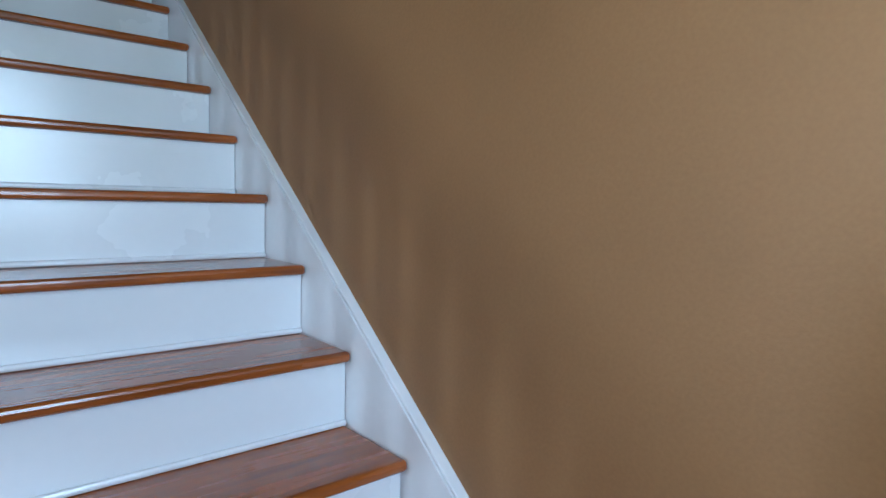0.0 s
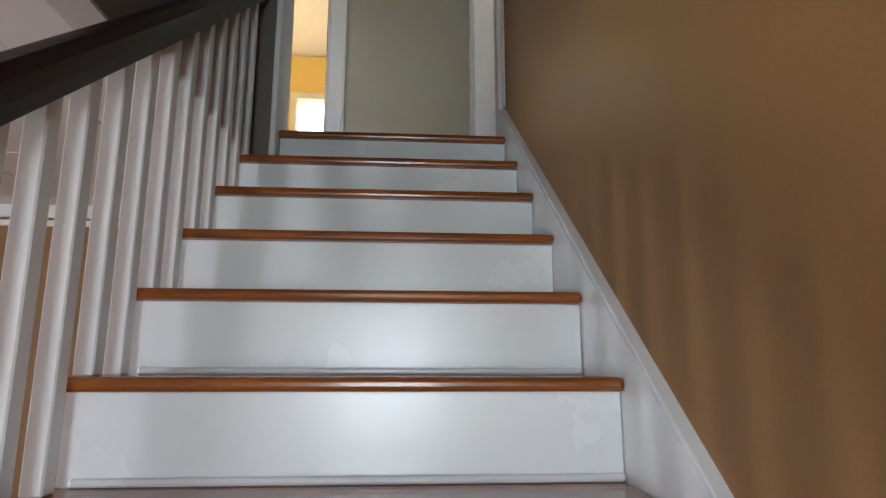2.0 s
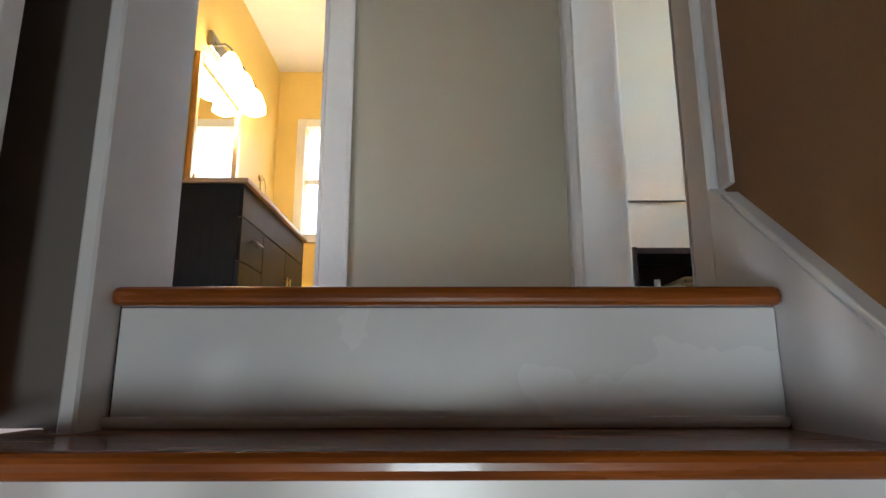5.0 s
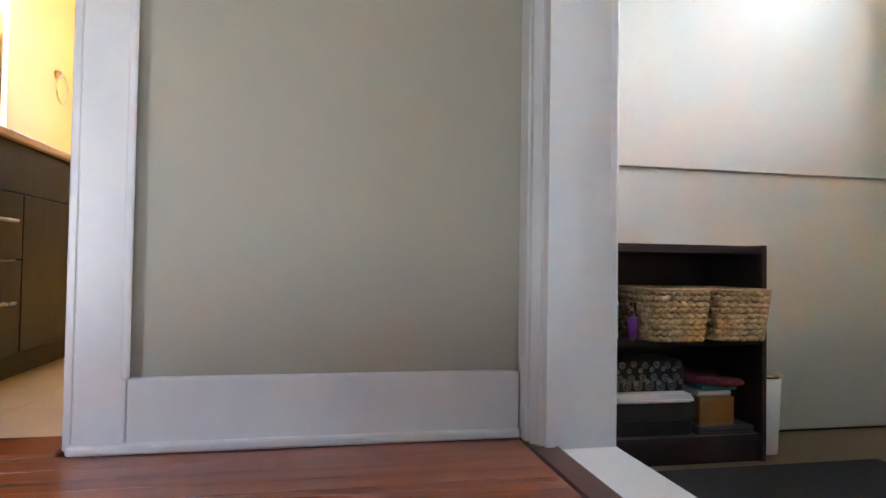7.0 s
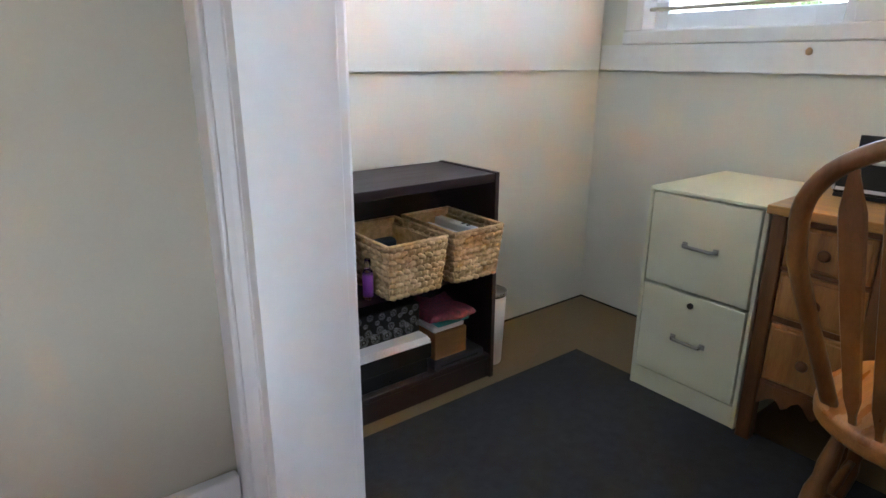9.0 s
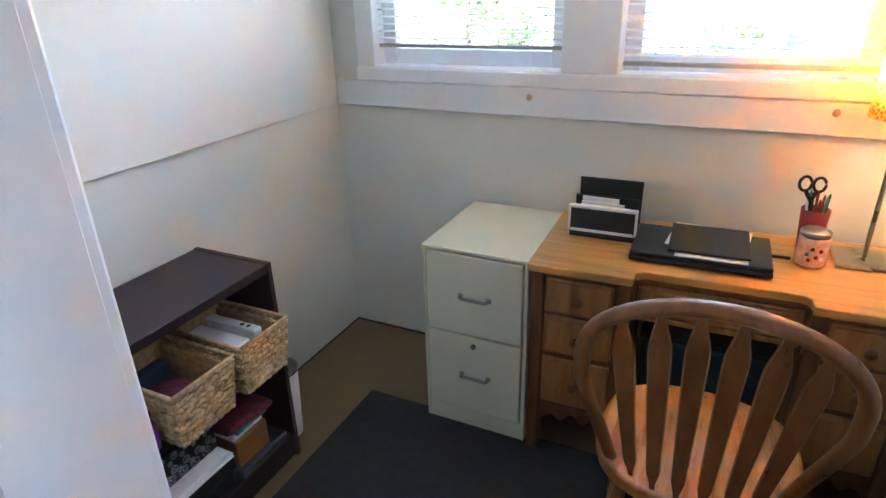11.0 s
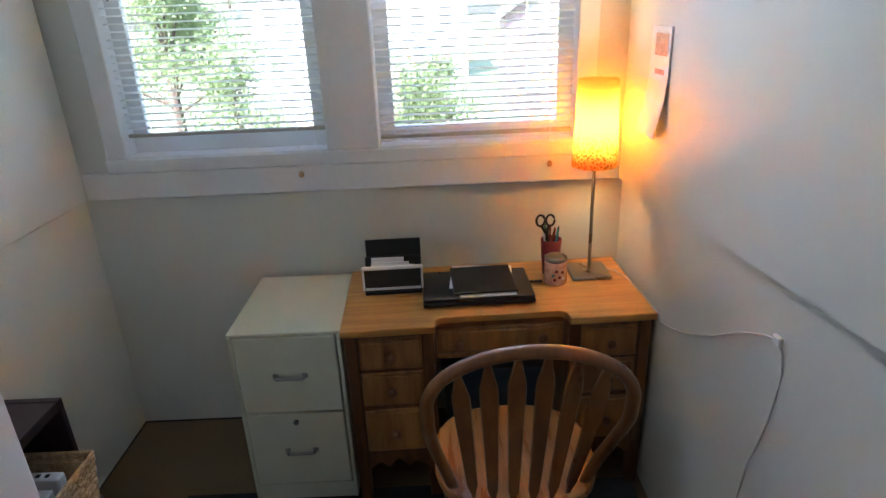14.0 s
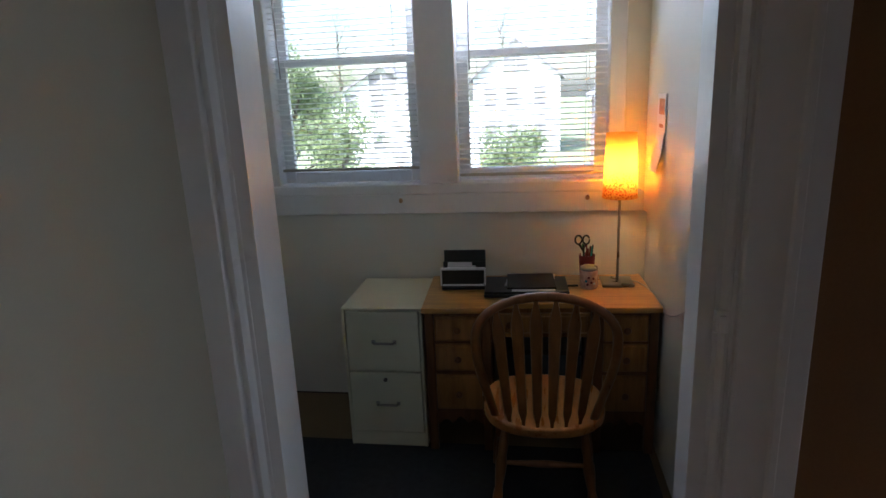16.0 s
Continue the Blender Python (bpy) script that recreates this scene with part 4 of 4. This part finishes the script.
def letter_holder():
    t = thing("letter_holder", (1.70, 0.885, DT), "black and white desktop letter holder stuffed with envelopes", "letter holder", turn=1.5)
    part("base", box((0, 0.0, 0), (0.15, 0.21, 0.012), 0.002), "blackp", t)
    part("front_panel", merge(box((0, 0.0, 0.0125), (0.008, 0.21, 0.10), 0.002)), "leather", t)
    part("stripe", box((-0.001, 0.004, 0.020), (0.0, 0.206, 0.030), 0), "paper", t, "white stripe")
    part("edging", merge(box((-0.002, -0.006, 0.10), (0.012, 0.216, 0.112), 0.003), box((-0.002, -0.006, 0.02), (0.010, 0.002, 0.10), 0.002), box((-0.002, 0.208, 0.02), (0.010, 0.216, 0.10), 0.002)), "paper", t, "white paper folded over the edge")
    part("middle_panel", box((0.07, 0.002, 0.0125), (0.076, 0.208, 0.125), 0.002), "leather", t)
    part("back_panel", box((0.14, 0.0, 0.0125), (0.147, 0.21, 0.165), 0.002), "leather", t)
    e = thing("envelopes", (1.73, 0.90, DT + 0.0125), "white envelopes standing in the letter holder", "envelope")
    for i, hh in enumerate((0.092, 0.098, 0.112)):
        part("envelope", box((0.012 * i, 0.01 + 0.02 * i, 0), (0.012 * i + 0.003, 0.17, hh), 0.0005), "paper", e)


def laptop():
    t = thing("laptop", (1.575, 0.484, DT), "closed black laptop computer on the desk", "laptop", turn=1.5)
    part("base", box((0, 0, 0.004), (0.245, 0.395, 0.020), 0.006, 2), "blackp", t)
    part("display_lid", box((0.002, 0.002, 0.0215), (0.245, 0.393, 0.034), 0.005, 2), "blackp", t)
    for a in (0.02, 0.22):
        for b in (0.03, 0.36):
            part("rubber_foot", rod((a, b, 0), (a, b, 0.005), 0.008), "blackp", t)
    part("plug", box((0.15, -0.052, 0.008), (0.162, 0.0, 0.017), 0.003, 2), "blackp", t, "black plug in its side")
    f = thing("folder", (1.590, 0.545, DT + 0.0345), "black folder with white papers lying on the laptop", "folder", turn=2.5)
    part("paper", box((-0.01, 0.006, 0.0), (0.215, 0.205, 0.004), 0.0005), "paper", f)
    o = part("paper", box((0, 0, 0.0), (0.20, 0.228, 0.003), 0.0005), "paper", f)
    o.matrix_local = pose(0.035, 0.012, 0.0042, 0, 0, -7.0)
    c = part("cover", box((0, 0, 0), (0.225, 0.225, 0.008), 0.002), "leather", f)
    c.matrix_local = pose(0.0, 0.0, 0.0075)


def table_lamp():
    t = thing("table_lamp", (1.815, 0.243, DT), "lit table lamp with a yellow shade on a thin steel stem", "lamp")
    part("base", box((-0.072, -0.072, 0), (0.072, 0.078, 0.014), 0.003), "steel", t, "square brushed steel foot")
    part("stem", rod((0.0, 0, 0.014), (0.0, 0, 0.45), 0.0065, None, 14), "steel", t, "", True)
    part("holder", lathe([(0.006, 0.0), (0.016, 0.002), (0.016, 0.05), (0.010, 0.055)], (0, 0, 0.45), 14), "whitep", t, "", True)
    n = 48
    bm = bmesh.new()
    rings = [[bm.verts.new((r * math.cos(2 * math.pi * i / n), r * math.sin(2 * math.pi * i / n), z)) for i in range(n)] for r, z in ((0.081, 0.425), (0.0765, 0.53), (0.073, 0.63), (0.0695, 0.727), (0.0685, 0.727), (0.072, 0.63), (0.0755, 0.53), (0.080, 0.425))]
    for a, b in zip(rings, rings[1:] + rings[:1]):
        for i in range(n):
            bm.faces.new((a[i], a[(i + 1) % n], b[(i + 1) % n], b[i]))
    part("shade", bm, "shade", t, "yellow shade spotted with orange near its foot", True)
    part("spider", merge(rod((-0.078, 0, 0.449), (0.078, 0, 0.449), 0.0015), rod((0, -0.078, 0.449), (0, 0.078, 0.449), 0.0015)), "steel", t)
    part("bulb", lathe([(0.012, 0), (0.018, 0.02), (0.028, 0.05), (0.027, 0.068), (0.014, 0.084), (0.003, 0.088)], (0, 0, 0.505), 16), "bulb", t, "", True)
    part("cord", tube([(0.02, -0.073, 0.006), (0.0, -0.10, 0.004), (-0.08, -0.128, 0.004), (-0.20, -0.140, 0.004), (-0.30, -0.143, 0.004), (-0.357, -0.146, 0.004), (-0.375, -0.150, -0.02), (-0.45, -0.153, 0.0), (-0.55, -0.154, 0.04), (-0.72, -0.155, 0.13), (-0.85, -0.155, 0.215), (-0.945, -0.155, 0.262), (-0.998, -0.155, 0.279),
                       (-1.02, -0.154, 0.26), (-1.034, -0.154, 0.22), (-1.028, -0.154, 0.15), (-1.014, -0.154, 0.07), (-0.99, -0.154, -0.02), (-0.97, -0.154, -0.08), (-0.95, -0.153, -0.24), (-0.96, -0.15, -0.42), (-0.95, -0.14, -0.60), (-0.94, -0.11, -0.728)], 0.0024, 6), "cordgrey", t, "thin white lamp cord along the wall", True)
    lt = new("lamp_light", bpy.data.lights.new("lamp_light", "POINT"))
    lt.data.energy, lt.data.color, lt.data.shadow_soft_size = 0.9, (1.0, 0.66, 0.28), 0.03
    lt.location = (1.815, 0.243, DT + 0.615)


def pencil_cup():
    t = thing("pencil_cup", (1.835, 0.388, DT), "red pencil cup crammed with pens and scissors", "pencil cup")
    part("cup", lathe([(0.032, 0), (0.040, 0.14), (0.0375, 0.14), (0.030, 0.004)], seg=20), "red", t, "", True)
    cols = ["red", "green", "whitep", "blackp", "red", "teal", "blackp", "red"]
    r = random.Random(3)
    for i, c in enumerate(cols):
        a = i * 0.8
        p = (0.012 * math.cos(a), 0.012 * math.sin(a), 0.006)
        q = (0.030 * math.cos(a) + r.uniform(-0.005, 0.005), 0.028 * math.sin(a), 0.165 + r.uniform(0, 0.03))
        part("pen", merge(rod(p, q, 0.004, None, 8), rod(q, tuple(q[k] + (q[k] - p[k]) * 0.05 for k in range(3)), 0.004, 0.0015, 8)), c, t)
    s = thing("scissors", (1.835, 0.402, DT + 0.006), "black-handled scissors standing in the pencil cup", "scissors")
    part("blade", box((-0.0015, 0.0, 0.002), (0.0015, 0.012, 0.16), 0.001), "steel", s)
    for cy in (0.028, -0.009):
        part("handle_ring", tube([(0.0, cy + 0.016 * math.cos(k * math.pi / 8), 0.208 + 0.022 * math.sin(k * math.pi / 8)) for k in range(17)], 0.0045, 8), "blackp", s, "black plastic finger ring", True)
    part("handle_neck", merge(rod((0, 0.006, 0.155), (0, 0.026, 0.19), 0.006), rod((0, 0.006, 0.155), (0, -0.006, 0.19), 0.006)), "blackp", s)


def candle_jar():
    t = thing("candle_jar", (1.745, 0.386, DT), "glass candle jar with a lid and a red printed label", "candle jar")
    part("jar_body", lathe([(0.038, 0), (0.042, 0.005), (0.042, 0.085), (0.038, 0.090)], seg=24), "wax", t, "pale pink wax behind glass", True)
    part("lid", lathe([(0.040, 0.0905), (0.041, 0.093), (0.041, 0.104), (0.036, 0.107)], seg=24), "steel", t, "dull metal lid", True)
    for yy, zz, c in ((-0.018, 0.055, "red"), (0.004, 0.060, "red"), (0.016, 0.042, "teal"), (-0.008, 0.036, "red"), (0.010, 0.026, "red"), (-0.022, 0.030, "paper")):
        xx = -math.sqrt(0.0423 ** 2 - yy ** 2)
        part("print_patch", rod((xx + 0.004, yy * 0.93, zz), (xx - 0.0006, yy, zz), 0.006, None, 8), c, t, "printed patch")



letter_holder()
laptop()
table_lamp()
pencil_cup()
candle_jar()

# calendar on the right wall
ca = thing("wall_calendar", (1.60, OY0 + 0.0225, 1.03), "paper wall calendar hanging open, its lower page lifting", "calendar")
part("picture_page", box((-0.065, 0.0, 0.165), (0.10, 0.005, 0.325), 0.0005), "paper", ca)
part("picture", merge(box((-0.045, 0.005, 0.24), (0.06, 0.0058, 0.305), 0), box((-0.03, 0.005, 0.185), (0.05, 0.0058, 0.20), 0)), "wax", ca, "orange brown printed picture")
bm = bmesh.new()
g = [[bm.verts.new((xx, 0.004 + 0.030 * (1 - zz / 0.164) ** 1.4 + th, zz)) for zz in (0.0, 0.04, 0.08, 0.12, 0.164)] for th in (0.0, 0.002) for xx in (-0.065, 0.10)]
for a, b in ((g[0], g[1]), (g[2], g[3]), (g[0], g[2]), (g[1], g[3])):
    for i in range(4):
        bm.faces.new((a[i], a[i + 1], b[i + 1], b[i]))
part("month_page", bm, "paper", ca, "curling month page")

tagged(part("cord_clip", box((0.802, OY0 + 0.0005, LED - 0.062), (0.830, OY0 + 0.012, LED - 0.040), 0.003), "whitep"), "small white clip that holds the cord", "clip")


# blinds
def blind(y0, y1, zb, cord_y, wand_y, label):
    t = thing("venetian_blind", (OX + 0.022, (y0 + y1) / 2, zb), label, "blind", "window blinds")
    h = (y1 - y0) / 2 - 0.006
    # Greige rather than slat white: the rail's shade is put into its colour.
    part("bottom_rail", box((-0.012, -h, 0), (0.012, h, 0.014), 0.003), "greige", t)
    top = 2.0 - zb
    part("head_rail", box((-0.018, -h, top - 0.028), (0.018, h, top), 0.002), "slat", t)
    bm = bmesh.new()
    pts = ((-0.0125, -0.0015), (-0.006, 0.0010), (0.0, 0.0018), (0.006, 0.0010), (0.0125, -0.0015))
    a = [bm.verts.new((u, -h, v)) for u, v in pts]
    b = [bm.verts.new((u, h, v)) for u, v in pts]
    for i in range(4):
        bm.faces.new((a[i], a[i + 1], b[i + 1], b[i]))
    first = part("slat", bm, "thinslat", t)
    k = int((top - 0.06) / 0.0265)
    first.matrix_local = pose(0, 0, 0.035, 0, -10, 0)
    for i in range(1, k):
        o = new("slat", first.data)
        o.parent = t
        o.matrix_local = pose(0, 0, 0.035 + 0.0265 * i, 0, -10, 0)
    for yy in (-h + 0.10, h - 0.10):
        part("ladder_cord", merge(rod((-0.013, yy, 0.01), (-0.013, yy, top - 0.02), 0.0008, None, 5), rod((0.013, yy, 0.01), (0.013, yy, top - 0.02), 0.0008, None, 5)), "slat", t)
    part("wand", rod((-0.022, wand_y, 1.50 - zb), (-0.022, wand_y, top - 0.03), 0.004, None, 6), "steel", t, "grey tilt wand")
    cy = cord_y - (y0 + y1) / 2
    part("pull_cord", merge(rod((-0.056, cy, 0.875 - zb), (-0.05, cy, WZ0 - zb + 0.02), 0.0012, None, 5), rod((-0.05, cy, WZ0 - zb + 0.02), (-0.02, cy, top - 0.03), 0.0012, None, 5)), "slat", t)
    part("pull_knob", lathe([(0.004, 0.0), (0.010, 0.004), (0.011, 0.016), (0.004, 0.024)], (-0.056, cy, 0.850 - zb), 12), "counter", t, "small wooden pull", True)


blind(*WL, 1.020, 1.332, 0.33, "white venetian blind raised just above the sill")
blind(*WR, 0.975, 0.380, 0.30, "white venetian blind lowered to the sill")

# ---- bathroom things ----
def vanity():
    t = thing("bathroom_vanity", (-1.795, 1.745, 0.0045), "black brown bathroom vanity with steel bar handles", "vanity")
    W, D, H = 1.20, 0.455, 0.735
    part("body", box((0, 0, 0.09), (D - 0.02, W, H), 0.002), "vanity", t)
    part("toe_kick", box((0, 0.01, 0), (D - 0.08, W - 0.01, 0.09), 0.001), "vanity", t)
    part("top_rail", box((D - 0.0195, 0.0, 0.585), (D, W, H), 0.002), "vanity", t)
    for z0, z1, hz in ((0.385, 0.58, 0.497), (0.10, 0.38, 0.255)):
        d = part("drawer", box((D - 0.0195, 0.003, z0), (D, 0.335, z1), 0.002), "vanity", t)
        part("handle", merge(rod((D + 0.026, 0.115, hz), (D + 0.026, 0.245, hz), 0.005), rod((D, 0.135, hz), (D + 0.026, 0.135, hz), 0.0035), rod((D, 0.225, hz), (D + 0.026, 0.225, hz), 0.0035)), "steel", d, "steel bar handle", True)
    for y0, y1, hy in ((0.34, 0.765, 0.735), (0.769, W - 0.003, 0.80)):
        d = part("cabinet_door", box((D - 0.0195, y0, 0.10), (D, y1, 0.58), 0.002), "vanity", t)
        part("handle", merge(rod((D + 0.026, hy, 0.29), (D + 0.026, hy, 0.43), 0.005), rod((D, hy, 0.31), (D + 0.026, hy, 0.31), 0.0035), rod((D, hy, 0.41), (D + 0.026, hy, 0.41), 0.0035)), "brass", d, "bar handle", True)
    part("countertop", box((-0.002, -0.012, H + 0.0005), (D + 0.02, W + 0.012, H + 0.024), 0.004, 2), "counter", t, "beige counter")


vanity()
mr = thing("bathroom_mirror", (BX + 0.002, 2.16, 0.90), "tall silver-framed bathroom mirror leaning on the wall", "mirror")
part("mirror_frame", merge(box((0, 0, 0), (0.03, 0.04, 0.74), 0.006, 2), box((0, 0.665, 0), (0.03, 0.72, 0.74), 0.006, 2), box((0, 0.0555, 0), (0.03, 0.6645, 0.055), 0.006, 2), box((0, 0.0555, 0.70), (0.03, 0.6645, 0.74), 0.006, 2)), "brass", mr)
part("mirror_glass", box((0.004, 0.05, 0.05), (0.014, 0.67, 0.70), 0), "mirror", mr)
tr_ = thing("towel_ring", (BX + 0.001, 3.42, 1.335), "brass towel ring on the yellow wall", "towel ring")
part("plate", rod((0, 0, 0), (0.025, 0, 0), 0.024, 0.018, 16), "brass", tr_, "", True)
part("ring", tube([(0.03, 0.0 + 0.07 * math.sin(k * math.pi / 10), -0.075 + 0.075 * math.cos(k * math.pi / 10)) for k in range(21)], 0.005, 8), "brass", tr_, "", True)
sw = thing("light_switch", (BX + 0.001, 2.02, 1.02), "white light switch plate", "switch")
part("plate", box((0, -0.04, -0.06), (0.006, 0.04, 0.06), 0.002), "whitep", sw)
part("rocker", box((0.006, -0.012, -0.025), (0.010, 0.012, 0.025), 0.002), "whitep", sw)
vl = thing("vanity_light", (BX + 0.001, 2.62, 1.80), "three-globe bathroom wall light, lit", "wall light")
part("wall_plate", box((0, -0.32, -0.05), (0.025, 0.32, 0.05), 0.004), "steel", vl)
for yy in (-0.23, 0.0, 0.23):
    part("arm", tube([(0.02, yy, 0), (0.07, yy, 0.01), (0.11, yy, -0.02), (0.11, yy, -0.05)], 0.008), "steel", vl, "", True)
    part("globe", lathe([(0.02, 0.0), (0.045, -0.03), (0.072, -0.10), (0.078, -0.15), (0.05, -0.168), (0.01, -0.17)], (0.11, yy, -0.05), 20), "bathbulb", vl, "frosted glass shade", True)
win3 = thing("window_3", (0, 0, 0), "bright bathroom window with a white blind", "window", kind="structure")
part("window_frame", merge(box((bw[0] - 0.07, BY - 0.018, bw[2] - 0.07), (bw[0], BY + 0.1, bw[3] + 0.07), 0.003), box((bw[1], BY - 0.018, bw[2] - 0.07), (bw[1] + 0.07, BY + 0.1, bw[3] + 0.07), 0.003),
                           box((bw[0], BY - 0.018, bw[2] - 0.07), (bw[1], BY + 0.1, bw[2]), 0.003), box((bw[0], BY - 0.018, bw[3]), (bw[1], BY + 0.1, bw[3] + 0.07), 0.003), box((bw[0], BY + 0.05, 1.43), (bw[1], BY + 0.08, 1.47), 0.002)), "trim", win3)
gp = part("pane", box((bw[0], BY + 0.06, bw[2]), (bw[1], BY + 0.064, bw[3]), 0), "pane", win3)
gp.visible_shadow = False

# ---- outside ----
gz = -3.2
gr = bmesh.new()
bmesh.ops.create_grid(gr, x_segments=60, y_segments=60, size=400, matrix=Matrix.Translation((0, 0, gz)))
struct("ground", gr, "grass", "lawns and gardens behind the house")


def tree(x, y, h, w, seed, label, lo=0.30):
    """lo: where the crown begins, as a share of the height."""
    r = random.Random(seed)
    t = thing("tree", (x, y, gz), label, "tree", "garden trees")
    limbs = [turned((0, 0, 0), (r.uniform(-0.2, 0.2), r.uniform(-0.2, 0.2), h * 0.8), [0.16, 0.13, 0.11, 0.07, 0.03], 8)]
    cores = []
    for i in range(18):
        a, q = r.uniform(0, 6.28), r.uniform(0, 1)
        z = h * (lo + (0.95 - lo) * q)
        rad = w * (1 - 0.62 * q) * r.uniform(0.3, 1.0)
        p = (rad * math.cos(a), rad * math.sin(a), z)
        limbs.append(rod((0, 0, z * 0.8), p, 0.04, 0.012, 5))
        cores.append(Vector(p))
    part("trunk", merge(*limbs), "bark", t)
    verts, faces = [], []
    for c in cores:
        s = w * r.uniform(0.26, 0.46)
        for k in range(620):
            d = Vector((r.gauss(0, 1), r.gauss(0, 1), r.gauss(0, 0.8))).normalized() * s * r.uniform(0.35, 1.1)
            p = c + d
            u = Vector((r.gauss(0, 1), r.gauss(0, 1), r.gauss(0, 1))).normalized() * r.uniform(0.03, 0.06)
            v = u.cross(Vector((r.gauss(0, 1), r.gauss(0, 1), r.gauss(0, 1)))).normalized() * u.length * 0.6
            n = len(verts)
            verts += [p - u, p - v * 0.8, p + u, p + v]
            faces.append((n, n + 1, n + 2, n + 3))
    me = bpy.data.meshes.new("crown")
    me.from_pydata([tuple(v) for v in verts], [], faces)
    me.materials.append(M["leaf"])
    o = new("crown", me)
    o.parent = t


def house(x, y, w, d, h, rh, wall, label, turn=0.0):
    t = thing("house", (x, y, gz), label, "house", "neighbouring houses", turn)
    part("wall", prism([(-w / 2, 0), (w / 2, 0), (w / 2, h), (0, h + rh), (-w / 2, h)], "x", 0, d), wall, t)
    rf = []
    for s in (-1, 1):
        e, p = Vector((0, s * (w / 2 + 0.35), h - 0.35 * rh / (w / 2))), Vector((0, 0, h + rh))
        rf.append(prism([(e.y, e.z), (p.y, p.z), (p.y, p.z + 0.16), (e.y, e.z + 0.16)], "x", -0.35, d + 0.35))
    part("roof", merge(*rf), "roof", t)
    k = 0
    for zz in (1.0, 3.6, h + 0.5):
        for yy in ((-w * 0.27, w * 0.05, w * 0.3) if zz < h else (-0.45, 0.45)):
            wd = part("window", merge(box((-0.06, yy - 0.5, zz - 0.08), (0, yy - 0.42, zz + 1.3), 0), box((-0.06, yy + 0.42, zz - 0.08), (0, yy + 0.5, zz + 1.3), 0), box((-0.06, yy - 0.42, zz + 1.22), (0, yy + 0.42, zz + 1.3), 0), box((-0.09, yy - 0.52, zz - 0.14), (0, yy + 0.52, zz - 0.08), 0)), "sidingw", t)
            part("pane", box((-0.02, yy - 0.42, zz - 0.08), (-0.005, yy + 0.42, zz + 1.22), 0), "roof", wd)


house(45, 1.65, 6.4, 9, 5.6, 2.6, "sidingw", "pale two-storey house with a gabled roof")
house(40, 10.6, 7.2, 9, 4.4, 2.1, "sidingw", "white gabled house among the trees", 3)
house(28, -5.9, 7, 9, 4.3, 2.3, "plum", "plum-brown house with a dark roof", -4)
tree(12.5, 6.2, 5.9, 1.5, 11, "dense green garden tree", 0.58)
tree(11.8, 4.7, 4.25, 1.5, 12, "broad green shrub-like tree", 0.18)
tree(14.0, 1.0, 3.7, 1.3, 19, "low pale garden shrub", 0.45)
tree(19.0, 3.4, 3.3, 2.0, 14, "low green garden tree")
tree(56.0, 3.2, 13.0, 4.2, 15, "tall tree behind the houses")
tree(50.0, 16.5, 12.0, 4.0, 17, "tall tree behind the houses")
fn = thing("fence", (12.0, 0, gz), "white raked board fence between the gardens", "fence")
for i in range(28):
    yy = 4.9 - 0.115 * i
    part("board", box((0, yy - 0.05, 0.05), (0.025, yy + 0.05, 2.75 + (4.9 - yy) * 0.46), 0.004), "trim", fn)
for zz in (0.5, 2.2):
    part("fence_rail", box((0.0255, 1.70, zz), (0.07, 4.98, zz + 0.09), 0.004), "trim", fn)
